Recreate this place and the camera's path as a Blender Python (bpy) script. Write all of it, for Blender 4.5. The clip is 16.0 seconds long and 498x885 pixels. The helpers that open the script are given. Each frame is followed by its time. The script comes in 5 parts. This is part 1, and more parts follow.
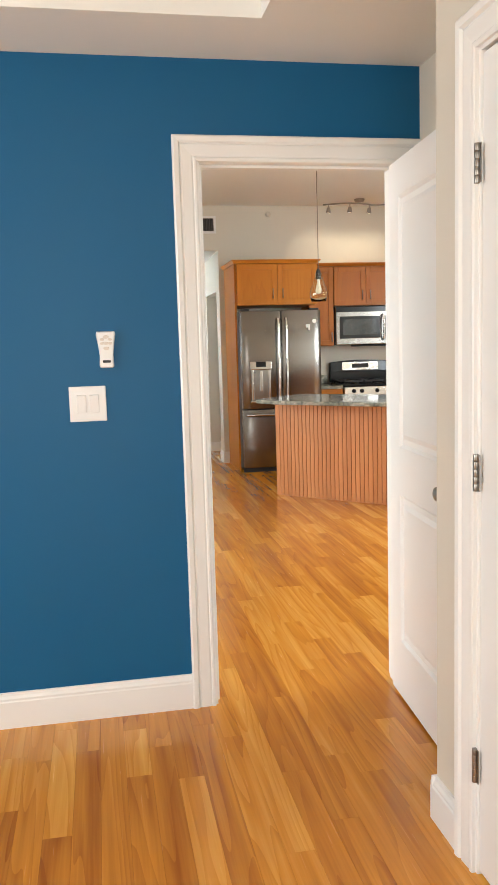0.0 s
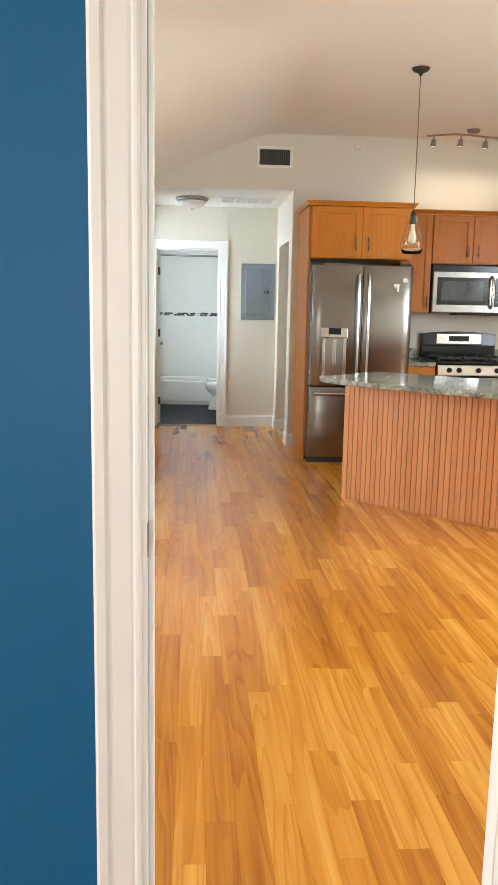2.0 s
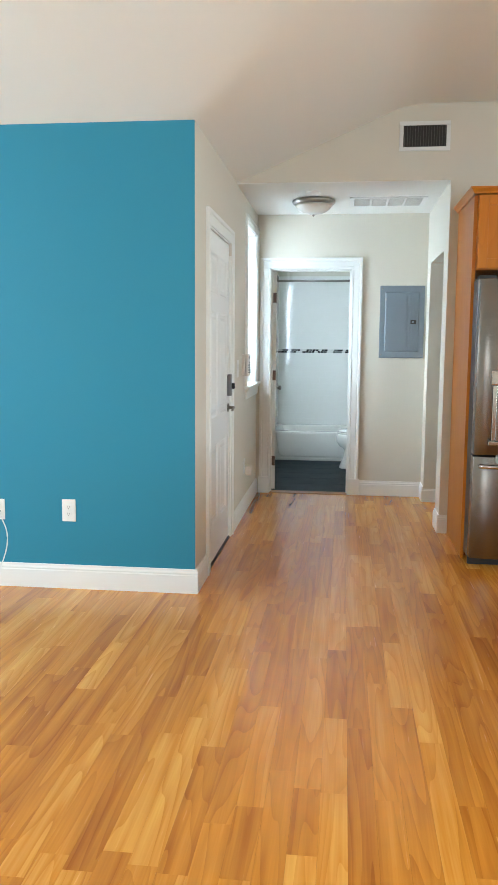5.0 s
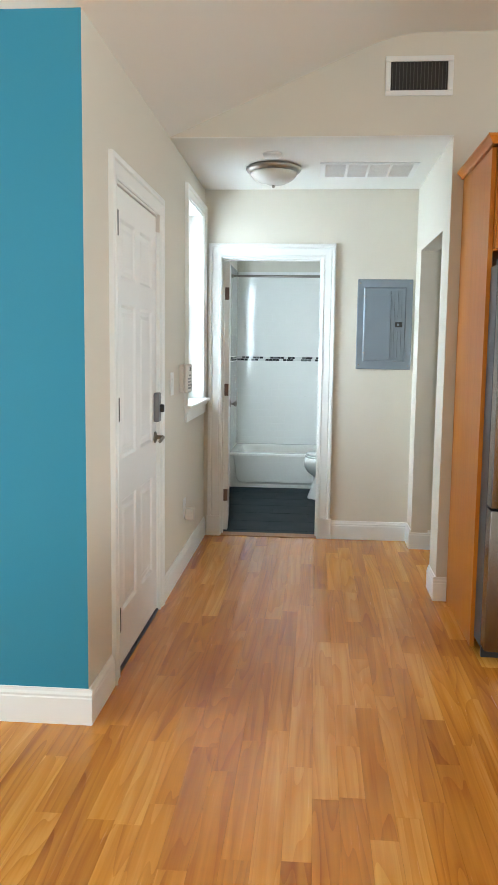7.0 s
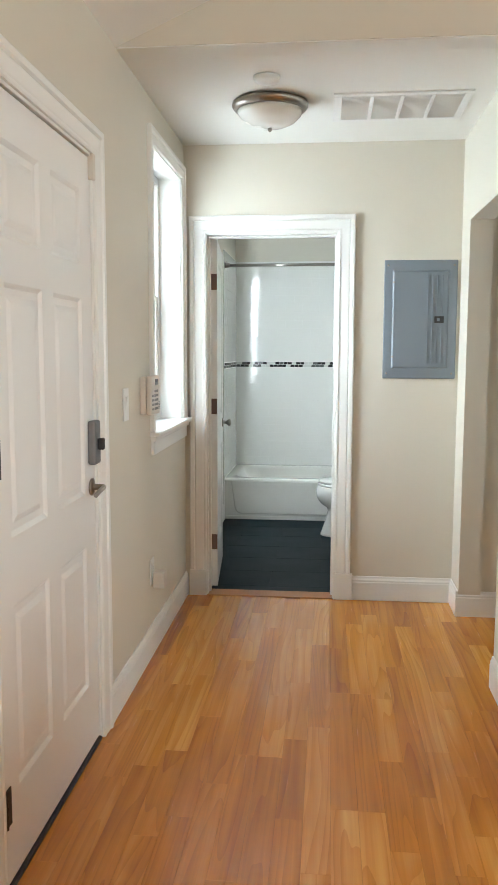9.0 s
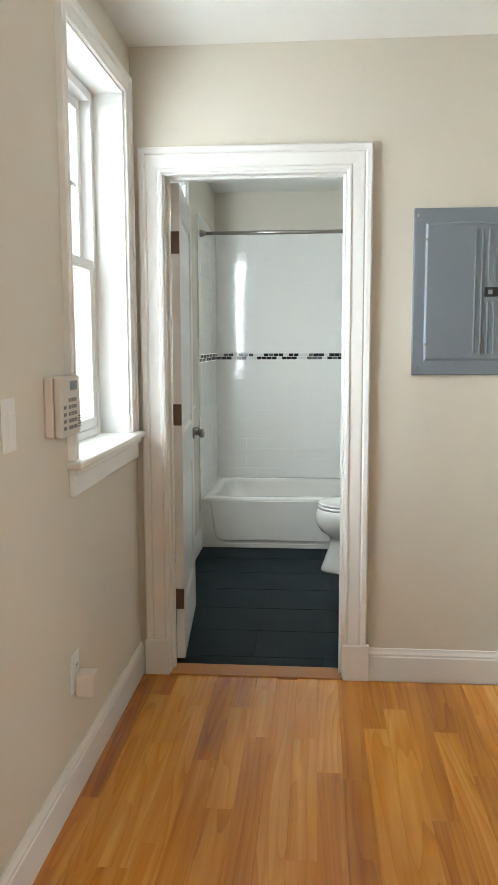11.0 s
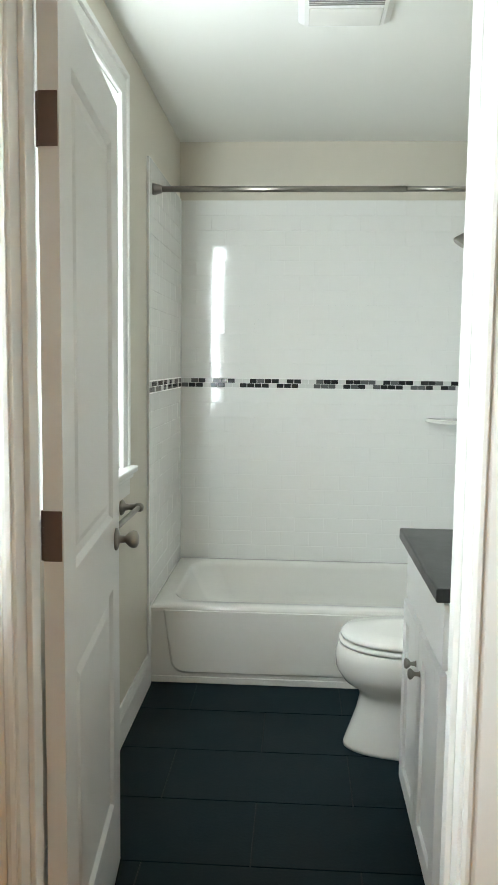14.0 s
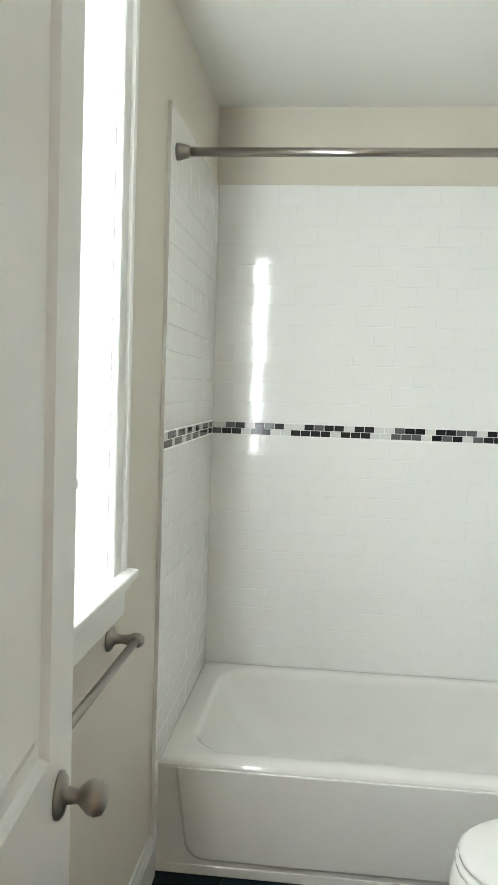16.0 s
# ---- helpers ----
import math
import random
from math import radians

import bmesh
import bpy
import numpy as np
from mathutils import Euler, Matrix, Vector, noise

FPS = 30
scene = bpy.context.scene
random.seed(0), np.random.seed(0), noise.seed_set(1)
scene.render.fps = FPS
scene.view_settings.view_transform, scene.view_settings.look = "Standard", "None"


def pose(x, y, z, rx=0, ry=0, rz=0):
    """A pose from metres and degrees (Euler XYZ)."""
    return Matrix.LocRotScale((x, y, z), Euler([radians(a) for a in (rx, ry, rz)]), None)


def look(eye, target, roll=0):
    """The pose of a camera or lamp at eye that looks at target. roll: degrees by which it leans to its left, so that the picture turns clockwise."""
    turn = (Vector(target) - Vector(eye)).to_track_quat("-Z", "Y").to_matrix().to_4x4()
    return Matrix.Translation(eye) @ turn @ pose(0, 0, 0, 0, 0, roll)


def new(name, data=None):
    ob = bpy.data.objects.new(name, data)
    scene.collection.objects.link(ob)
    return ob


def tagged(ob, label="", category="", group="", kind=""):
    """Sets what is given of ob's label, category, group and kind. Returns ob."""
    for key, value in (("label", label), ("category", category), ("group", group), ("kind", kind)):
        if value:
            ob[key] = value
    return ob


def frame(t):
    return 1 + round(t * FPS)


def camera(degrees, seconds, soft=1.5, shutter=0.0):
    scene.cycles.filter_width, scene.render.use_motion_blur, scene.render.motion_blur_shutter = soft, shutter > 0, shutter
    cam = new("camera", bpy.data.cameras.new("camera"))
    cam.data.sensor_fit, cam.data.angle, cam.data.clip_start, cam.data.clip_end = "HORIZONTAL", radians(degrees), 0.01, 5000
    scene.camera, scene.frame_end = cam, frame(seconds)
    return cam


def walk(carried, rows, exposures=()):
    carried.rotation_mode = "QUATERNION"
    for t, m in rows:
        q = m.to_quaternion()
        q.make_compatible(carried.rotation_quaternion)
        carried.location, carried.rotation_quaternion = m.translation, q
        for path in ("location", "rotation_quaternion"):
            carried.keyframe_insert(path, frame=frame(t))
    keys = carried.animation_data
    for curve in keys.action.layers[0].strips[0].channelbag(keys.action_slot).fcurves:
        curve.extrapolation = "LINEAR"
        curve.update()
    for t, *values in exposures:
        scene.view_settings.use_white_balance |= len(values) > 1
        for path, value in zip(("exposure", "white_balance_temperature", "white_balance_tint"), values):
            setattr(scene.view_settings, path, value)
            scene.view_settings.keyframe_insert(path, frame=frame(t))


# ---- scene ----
cam = camera(34.6, 16.0)
PATH = [
    (0, (0.36, -0.279, 1.383), (0.721, 1.673, 1.146), -1.7),
    (0.5, (0.492, 0.092, 1.39), (0.863, 2.038, 1.117), 0.2),
    (1, (0.56, 0.508, 1.398), (0.912, 2.455, 1.106), -0.2),
    (1.5, (0.745, 0.88, 1.372), (1.045, 2.834, 1.067), 0.7),
    (2, (0.837, 1.22, 1.367), (0.982, 3.188, 1.039), 1.1),
    (2.5, (0.896, 1.614, 1.377), (1.013, 3.584, 1.049), -0.4),
    (3, (0.985, 1.959, 1.39), (0.956, 3.933, 1.07), 0.6),
    (3.5, (1.008, 2.261, 1.377), (0.939, 4.238, 1.083), 0.6),
    (4, (1.067, 2.63, 1.362), (1.047, 4.613, 1.103), 0.3),
    (4.5, (1.125, 2.964, 1.379), (0.95, 4.941, 1.131), 1.5),
    (5, (1.09, 3.314, 1.376), (0.86, 5.286, 1.129), 0.4),
    (5.2, (1.085, 3.458, 1.376), (0.87, 5.431, 1.131), -0.2),
    (7.3, (1.111, 4.991, 1.391), (0.954, 6.972, 1.164), 0.8),
    (7.5, (1.091, 5.136, 1.375), (0.929, 7.117, 1.158), 0.6),
    (8, (1.069, 5.499, 1.39), (0.941, 7.484, 1.185), -0.9),
    (8.5, (1.113, 5.841, 1.405), (0.953, 7.824, 1.198), 0.2),
    (8.7, (1.109, 5.964, 1.4), (0.924, 7.944, 1.186), 0.4),
    (10.8, (1.055, 7.287, 1.382), (0.862, 9.263, 1.136), -0.6),
    (11, (1.043, 7.415, 1.376), (0.871, 9.393, 1.131), -0.2),
    (11.5, (1.037, 7.753, 1.401), (0.841, 9.731, 1.183), 1.5),
    (12, (0.943, 8.069, 1.392), (0.74, 10.049, 1.197), 0.4),
    (12.5, (0.926, 8.363, 1.388), (0.779, 10.347, 1.19), -0.1),
    (13, (0.947, 8.7, 1.398), (0.791, 10.683, 1.192), 1.5),
    (13.5, (0.86, 9.077, 1.417), (0.728, 11.06, 1.188), 0.7),
    (14, (0.88, 9.376, 1.389), (0.758, 11.362, 1.189), 0.7),
    (14.5, (0.873, 9.688, 1.403), (0.691, 11.672, 1.233), 1.5),
    (15, (0.763, 9.976, 1.412), (0.638, 11.965, 1.253), 1.2),
    (15.5, (0.760, 10.238, 1.406), (0.657, 12.229, 1.264), 1.4),
    (16, (0.73, 10.461, 1.434), (0.525, 12.442, 1.3), 1.9),
]
walk(cam, [(t, look(eye, target, roll)) for t, eye, target, roll in PATH],
     exposures=[(0, 0.1, 6350, 9), (2, 0.18, 6150, 7), (3.5, 0.2, 5550, 2), (5, 0.16, 5600, 2), (8, 0.22, 5950, 4), (11, 0.0, 6450, 8), (12.5, -0.1, 6450, 7), (14, 0.08, 6600, 5), (16, 0.26, 6750, 8)])

# ---- world and light ----
def area(name, place, target, sx, sy, watts, colour=(1, 1, 1)):
    lamp = bpy.data.lights.new(name, 'AREA')
    lamp.shape, lamp.size, lamp.size_y, lamp.energy, lamp.color = 'RECTANGLE', sx, sy, watts, colour
    ob = new(name, lamp)
    ob.matrix_world = look(place, target)
    return ob


world = bpy.data.worlds.new("sky")
scene.world = world
world.use_nodes = True
wn, wl = world.node_tree.nodes, world.node_tree.links
sky = wn.new("ShaderNodeTexSky")
sky.sky_type, sky.sun_disc, sky.sun_elevation, sky.sun_rotation = 'NISHITA', False, radians(50), radians(200)
wl.new(sky.outputs[0], wn["Background"].inputs[0])
wn["Background"].inputs[1].default_value = 0.1
sun = bpy.data.lights.new("sun", 'SUN')
sun.energy, sun.angle, sun.color = 1.0, radians(12), (1, 0.96, 0.9)
new("sun", sun).matrix_world = look((0, 0, 20), (4, -9, 5))

DAY = (1.0, 0.98, 0.95)
COOL = (0.86, 0.94, 1.0)
CLEAR = (0.90, 0.97, 1.0)
area("bedroom_window_light", (-2.74, 0.9, 1.45), (0, 0.9, 1.3), 1.9, 1.5, 72, DAY)
area("bedroom_back_window_light", (0.0, -2.74, 1.45), (0, 0, 1.3), 1.6, 1.5, 62, DAY)
area("living_window_light", (-3.95, 5.2, 1.75), (0, 5.2, -0.6), 3.4, 1.7, 200, CLEAR)
# Unseen, assumed opening in the east wall, added to brighten vault and hall
area("assumed_east_window_light", (6.05, 4.3, 1.75), (0, 5.0, -2.6), 2.6, 1.6, 235, CLEAR)
area("hall_window_light", (-0.70, 9.75, 1.85), (0.6, 9.95, 1.5), 2.4, 2.2, 255, COOL)
area("bath_sky_light", (-0.45, 11.4, 1.7), (1, 11.73, 1.6), 1.0, 1.4, 5, COOL)
# Added lamp in the reveal, room side of the blind, standing in for daylight
area("bath_reveal_fill_light", (0.195, 11.41, 1.64), (0.995, 12.01, 1.60), 0.17, 1.22, 28, COOL)


# ---- materials ----
def shader(name):
    m = bpy.data.materials.new(name)
    m.use_nodes = True
    return m, m.node_tree.nodes, m.node_tree.links, m.node_tree.nodes["Principled BSDF"]


def surface(name, colour, rough=0.5, metal=0.0, vary=0.06, scale=3.0, grain=120.0, bump=0.05, coat=0.0, stretch=(1, 1, 1), gloss_vary=0.08):
    """A plain finish with broad and fine variation in tone, gloss and relief."""
    m, n, l, b = shader(name)
    tc = n.new("ShaderNodeTexCoord")
    mp = n.new("ShaderNodeMapping")
    mp.inputs["Scale"].default_value = stretch
    l.new(tc.outputs["Object"], mp.inputs[0])
    broad = n.new("ShaderNodeTexNoise")
    broad.inputs["Scale"].default_value, broad.inputs["Detail"].default_value = scale, 4
    fine = n.new("ShaderNodeTexNoise")
    fine.inputs["Scale"].default_value, fine.inputs["Detail"].default_value = grain, 3
    l.new(mp.outputs[0], broad.inputs[0])
    l.new(mp.outputs[0], fine.inputs[0])
    mix = n.new("ShaderNodeMix")
    mix.data_type = 'RGBA'
    mix.inputs[6].default_value = (*[c * (1 - vary) for c in colour], 1)
    mix.inputs[7].default_value = (*[min(1, c * (1 + vary)) for c in colour], 1)
    add = n.new("ShaderNodeMath")
    add.operation = 'MULTIPLY_ADD'
    half = n.new("ShaderNodeMath")
    half.operation = 'MULTIPLY'
    half.inputs[1].default_value = 0.7
    l.new(broad.outputs[0], half.inputs[0])
    l.new(fine.outputs[0], add.inputs[0])
    add.inputs[1].default_value = 0.3
    l.new(half.outputs[0], add.inputs[2])
    l.new(add.outputs[0], mix.inputs[0])
    l.new(mix.outputs[2], b.inputs["Base Color"])
    rr = n.new("ShaderNodeMapRange")
    rr.inputs[3].default_value, rr.inputs[4].default_value = max(0.02, rough - gloss_vary), rough + gloss_vary
    l.new(broad.outputs[0], rr.inputs[0])
    l.new(rr.outputs[0], b.inputs["Roughness"])
    b.inputs["Metallic"].default_value = metal
    b.inputs["Coat Weight"].default_value = coat
    b.inputs["Coat Roughness"].default_value = 0.1
    bp = n.new("ShaderNodeBump")
    bp.inputs["Strength"].default_value, bp.inputs["Distance"].default_value = bump, 0.002
    l.new(fine.outputs[0], bp.inputs["Height"])
    l.new(bp.outputs[0], b.inputs["Normal"])
    return m


def wood(name, dark, mid, light, rough, grain_axis='Y', figure=5.0, board=True, spread=1.0, coat=0.0, streak=0.0):
    """Wood with growth-ring figure and pores along one axis, each board with its own tone and figure."""
    m, n, l, b = shader(name)
    tc, info, geo = n.new("ShaderNodeTexCoord"), n.new("ShaderNodeObjectInfo"), n.new("ShaderNodeNewGeometry")
    rnd = n.new("ShaderNodeMath")
    rnd.operation = 'ADD'
    l.new(info.outputs["Random"], rnd.inputs[0])
    l.new(geo.outputs["Random Per Island"], rnd.inputs[1])
    fr = n.new("ShaderNodeMath")
    fr.operation = 'FRACT'
    l.new(rnd.outputs[0], fr.inputs[0])
    wn1 = n.new("ShaderNodeTexWhiteNoise")
    wn1.noise_dimensions = '1D'
    l.new(fr.outputs[0], wn1.inputs["W"])
    off = n.new("ShaderNodeVectorMath")
    off.operation = 'MULTIPLY_ADD'
    l.new(wn1.outputs["Color"], off.inputs[0])
    off.inputs[1].default_value = (7, 7, 7) if board else (0, 0, 0)
    l.new(tc.outputs["Object"], off.inputs[2])
    mp = n.new("ShaderNodeMapping")
    s = {'X': (0.07, 1, 1), 'Y': (1, 0.07, 1), 'Z': (1, 1, 0.07)}[grain_axis]
    mp.inputs["Scale"].default_value = s
    l.new(off.outputs[0], mp.inputs[0])
    warp = n.new("ShaderNodeTexNoise")
    warp.inputs["Scale"].default_value, warp.inputs["Detail"].default_value = 5, 2
    l.new(mp.outputs[0], warp.inputs[0])
    rings = n.new("ShaderNodeMath")
    rings.operation = 'MULTIPLY'
    l.new(warp.outputs[0], rings.inputs[0])
    rings.inputs[1].default_value = figure * 4.6
    saw = n.new("ShaderNodeMath")
    saw.operation = 'FRACT'
    l.new(rings.outputs[0], saw.inputs[0])
    edge = n.new("ShaderNodeMath")
    edge.operation = 'POWER'
    l.new(saw.outputs[0], edge.inputs[0])
    edge.inputs[1].default_value = 2.6
    # broken up along the grain, so that the rings come and go
    gate = n.new("ShaderNodeTexNoise")
    gate.inputs["Scale"].default_value = 9
    l.new(mp.outputs[0], gate.inputs[0])
    sn = n.new("ShaderNodeMath")
    sn.operation = 'MULTIPLY'
    l.new(edge.outputs[0], sn.inputs[0])
    l.new(gate.outputs[0], sn.inputs[1])
    mp2 = n.new("ShaderNodeMapping")
    mp2.inputs["Scale"].default_value = tuple(0.36 * a if a < 0.5 else a for a in s)
    l.new(off.outputs[0], mp2.inputs[0])
    pore = n.new("ShaderNodeTexNoise")
    pore.inputs["Scale"].default_value, pore.inputs["Detail"].default_value = 160, 3
    l.new(mp2.outputs[0], pore.inputs[0])
    # tone: board tone + rings + pores
    t1 = n.new("ShaderNodeMath")
    t1.operation = 'MULTIPLY_ADD'
    l.new(sn.outputs[0], t1.inputs[0])
    t1.inputs[1].default_value = -0.34 if streak else -0.22
    if board:
        bt = n.new("ShaderNodeMapRange")
        bt.inputs[3].default_value, bt.inputs[4].default_value = 0.5 - 0.38 * spread, 0.5 + 0.38 * spread
        l.new(wn1.outputs["Value"], bt.inputs[0])
        l.new(bt.outputs[0], t1.inputs[2])
    else:
        big = n.new("ShaderNodeTexNoise")
        big.inputs["Scale"].default_value = 1.3
        l.new(mp.outputs[0], big.inputs[0])
        l.new(big.outputs[0], t1.inputs[2])
    t2 = n.new("ShaderNodeMath")
    t2.operation = 'MULTIPLY_ADD'
    l.new(pore.outputs[0], t2.inputs[0])
    t2.inputs[1].default_value = 0.22
    l.new(t1.outputs[0], t2.inputs[2])
    if streak:
        # pale and dark streaks that run along the board
        mp3 = n.new("ShaderNodeMapping")
        mp3.inputs["Scale"].default_value = tuple(0.5 * a if a < 0.5 else a for a in s)
        l.new(off.outputs[0], mp3.inputs[0])
        st = n.new("ShaderNodeTexNoise")
        st.inputs["Scale"].default_value, st.inputs["Detail"].default_value = 26, 3
        l.new(mp3.outputs[0], st.inputs[0])
        sr = n.new("ShaderNodeMapRange")
        sr.inputs[1].default_value, sr.inputs[2].default_value = 0.3, 0.7
        sr.inputs[3].default_value, sr.inputs[4].default_value = -streak, streak
        l.new(st.outputs[0], sr.inputs[0])
        t3 = n.new("ShaderNodeMath")
        l.new(t2.outputs[0], t3.inputs[0])
        l.new(sr.outputs[0], t3.inputs[1])
        t2 = t3
    ramp = n.new("ShaderNodeValToRGB")
    e = ramp.color_ramp.elements
    e[0].position, e[0].color = 0.18, (*dark, 1)
    e[1].position, e[1].color = 1.0, (*light, 1)
    x = e.new(0.62)
    x.color = (*mid, 1)
    l.new(t2.outputs[0], ramp.inputs[0])
    l.new(ramp.outputs[0], b.inputs["Base Color"])
    rr = n.new("ShaderNodeMapRange")
    rr.inputs[3].default_value, rr.inputs[4].default_value = rough - 0.05, rough + 0.12
    l.new(pore.outputs[0], rr.inputs[0])
    l.new(rr.outputs[0], b.inputs["Roughness"])
    b.inputs["Coat Weight"].default_value = coat
    b.inputs["Coat Roughness"].default_value = 0.14
    bp = n.new("ShaderNodeBump")
    bp.inputs["Strength"].default_value, bp.inputs["Distance"].default_value = 0.015 if streak else 0.08, 0.001
    l.new(pore.outputs[0], bp.inputs["Height"])
    l.new(bp.outputs[0], b.inputs["Normal"])
    return m


def granite():
    m, n, l, b = shader("granite")
    tc = n.new("ShaderNodeTexCoord")
    v = n.new("ShaderNodeTexVoronoi")
    v.inputs["Scale"].default_value = 90
    nz = n.new("ShaderNodeTexNoise")
    nz.inputs["Scale"].default_value, nz.inputs["Detail"].default_value, nz.inputs["Distortion"].default_value = 9, 8, 1.2
    l.new(tc.outputs["Object"], v.inputs[0])
    l.new(tc.outputs["Object"], nz.inputs[0])
    mx = n.new("ShaderNodeMath")
    mx.operation = 'MULTIPLY_ADD'
    l.new(v.outputs["Color"], mx.inputs[0])
    mx.inputs[1].default_value = 0.35
    l.new(nz.outputs[0], mx.inputs[2])
    r = n.new("ShaderNodeValToRGB")
    e = r.color_ramp.elements
    e[0].position, e[0].color = 0.38, (0.03, 0.035, 0.03, 1)
    e[1].position, e[1].color = 0.95, (0.62, 0.6, 0.52, 1)
    for p, c in ((0.52, (0.13, 0.14, 0.12, 1)), (0.68, (0.27, 0.28, 0.24, 1)), (0.8, (0.36, 0.34, 0.27, 1))):
        q = e.new(p)
        q.color = c
    l.new(mx.outputs[0], r.inputs[0])
    l.new(r.outputs[0], b.inputs["Base Color"])
    b.inputs["Roughness"].default_value = 0.12
    return m


def glass(name, tint, rough=0.0):
    m, n, l, b = shader(name)
    b.inputs["Base Color"].default_value = (*tint, 1)
    b.inputs["Transmission Weight"].default_value = 1
    b.inputs["Roughness"].default_value = rough
    b.inputs["IOR"].default_value = 1.45
    return m


def glow(name, colour, power):
    m, n, l, b = shader(name)
    b.inputs["Base Color"].default_value = (*colour, 1)
    b.inputs["Emission Color"].default_value = (*colour, 1)
    b.inputs["Emission Strength"].default_value = power
    return m


CREAM = surface("cream_wall_paint", (0.66, 0.62, 0.53), 0.55, vary=0.025, scale=1.2, grain=220, bump=0.12)
BLUE = surface("blue_wall_paint", (0.006, 0.100, 0.232), 0.45, vary=0.05, scale=1.5, grain=220, bump=0.14)
TEAL = surface("teal_wall_paint", (0.042, 0.225, 0.335), 0.5, vary=0.05, scale=1.5, grain=220, bump=0.14)
CEIL = surface("ceiling_paint", (0.81, 0.81, 0.765), 0.7, vary=0.02, scale=0.9, grain=160, bump=0.15)
WHITE = surface("white_trim_paint", (0.80, 0.80, 0.77), 0.32, vary=0.012, scale=2, grain=90, bump=0.03, gloss_vary=0.02)
DOORW = surface("white_door_paint", (0.80, 0.80, 0.78), 0.3, vary=0.012, scale=2, grain=90, bump=0.03, gloss_vary=0.02)
FLOORWOOD = wood("oak_strip_floor", (0.34, 0.100, 0.007), (0.63, 0.245, 0.022), (0.85, 0.45, 0.085), 0.2, 'Y', 4.0, True, 0.5, 0.3, 0.15)
CABWOOD = wood("maple_cabinet", (0.34, 0.10, 0.009), (0.50, 0.172, 0.015), (0.60, 0.25, 0.034), 0.3, 'Z', 2.0, False)
SILLWOOD = wood("oak_threshold", (0.30, 0.10, 0.014), (0.45, 0.175, 0.03), (0.55, 0.25, 0.05), 0.3, 'X', 2.0, False)
BEADWOOD = wood("beadboard_wood", (0.48, 0.18, 0.05), (0.60, 0.245, 0.078), (0.67, 0.31, 0.115), 0.4, 'Z', 2.0, True, 0.5)
DARKGAP = surface("dark_joint", (0.26, 0.10, 0.02), 0.8)
GRANITE = granite()
STEEL = surface("stainless_steel", (0.21, 0.195, 0.178), 0.24, 1.0, 0.03, 2, 90, 0.0, stretch=(1, 1, 14), gloss_vary=0.02)
STEELB = surface("bright_steel", (0.52, 0.50, 0.47), 0.2, 1.0, 0.03, 4, 90, 0.03)
NICKEL = surface("brushed_nickel", (0.31, 0.288, 0.26), 0.3, 1.0, 0.05, 6, 200, 0.05)
BRONZE = surface("oil_rubbed_hinge", (0.17, 0.115, 0.095), 0.42, 0.8, 0.1, 20, 200, 0.05)
BLACK = surface("black_enamel", (0.010, 0.010, 0.011), 0.14, 0, 0.1, 4, 120, 0.03)
BLACKM = surface("black_matte", (0.02, 0.018, 0.017), 0.5, 0, 0.1, 8, 120, 0.05)
PLASTIC = surface("white_plastic", (0.78, 0.78, 0.76), 0.35, 0, 0.02, 6, 150, 0.02)
IVORY = surface("ivory_plastic", (0.66, 0.60, 0.53), 0.4, 0, 0.03, 6, 150, 0.02)
GREYP = surface("grey_panel_enamel", (0.20, 0.235, 0.27), 0.42, 0.1, 0.05, 4, 120, 0.06)
TILEW = surface("white_glazed_tile", (0.84, 0.84, 0.81), 0.075, 0, 0.015, 5, 30, 0.02, gloss_vary=0.03)
GROUT = surface("white_grout", (0.84, 0.84, 0.82), 0.7, 0, 0.04, 8, 200, 0.1)
SLATE = surface("dark_slate_tile", (0.003, 0.012, 0.017), 0.5, 0, 0.25, 5, 90, 0.2)
SLATEG = surface("dark_grout", (0.008, 0.011, 0.013), 0.8)
PORC = surface("white_porcelain", (0.82, 0.81, 0.765), 0.08, 0, 0.01, 4, 60, 0.01, gloss_vary=0.03)
STONE = surface("black_stone_top", (0.022, 0.023, 0.025), 0.3, 0, 0.3, 12, 150, 0.08)
MOSD = surface("dark_glass_mosaic", (0.014, 0.017, 0.018), 0.12, 0, 0.3, 20, 90, 0.03)
MOSG = surface("grey_glass_mosaic", (0.10, 0.11, 0.11), 0.2, 0, 0.2, 20, 90, 0.03)
MOSL = surface("pale_stone_mosaic", (0.68, 0.69, 0.66), 0.2, 0, 0.1, 20, 90, 0.03)
AMBER = glass("amber_glass", (0.93, 0.88, 0.70))
PANE = glass("window_glass", (0.97, 0.98, 0.98))
FROST = surface("frosted_lamp_glass", (0.78, 0.77, 0.72), 0.25, 0, 0.02, 4, 60, 0.01)
DULL = surface("mill_grille", (0.66, 0.65, 0.60), 0.5, 0, 0.03, 4, 60, 0.02)
BLIND = surface("white_blind_slat", (0.82, 0.83, 0.84), 0.4, 0, 0.02, 6, 60, 0.02)
SKYCARD = glow("bright_overcast_distance", (0.90, 0.97, 1.0), 0.72)


TILEW.node_tree.nodes["Principled BSDF"].inputs["Specular IOR Level"].default_value = 0.4
SLATE.node_tree.nodes["Principled BSDF"].inputs["Specular IOR Level"].default_value = 0.12
FLOORWOOD.node_tree.nodes["Principled BSDF"].inputs["Specular IOR Level"].default_value = 0.3
for m_ in (TEAL, BLUE, CABWOOD, BLACK, MOSD):
    m_.node_tree.nodes["Principled BSDF"].inputs["Specular IOR Level"].default_value = 0.25


# ---- building helpers ----
def mat_list(ob, *mats):
    for m in mats:
        ob.data.materials.append(m)
    return ob


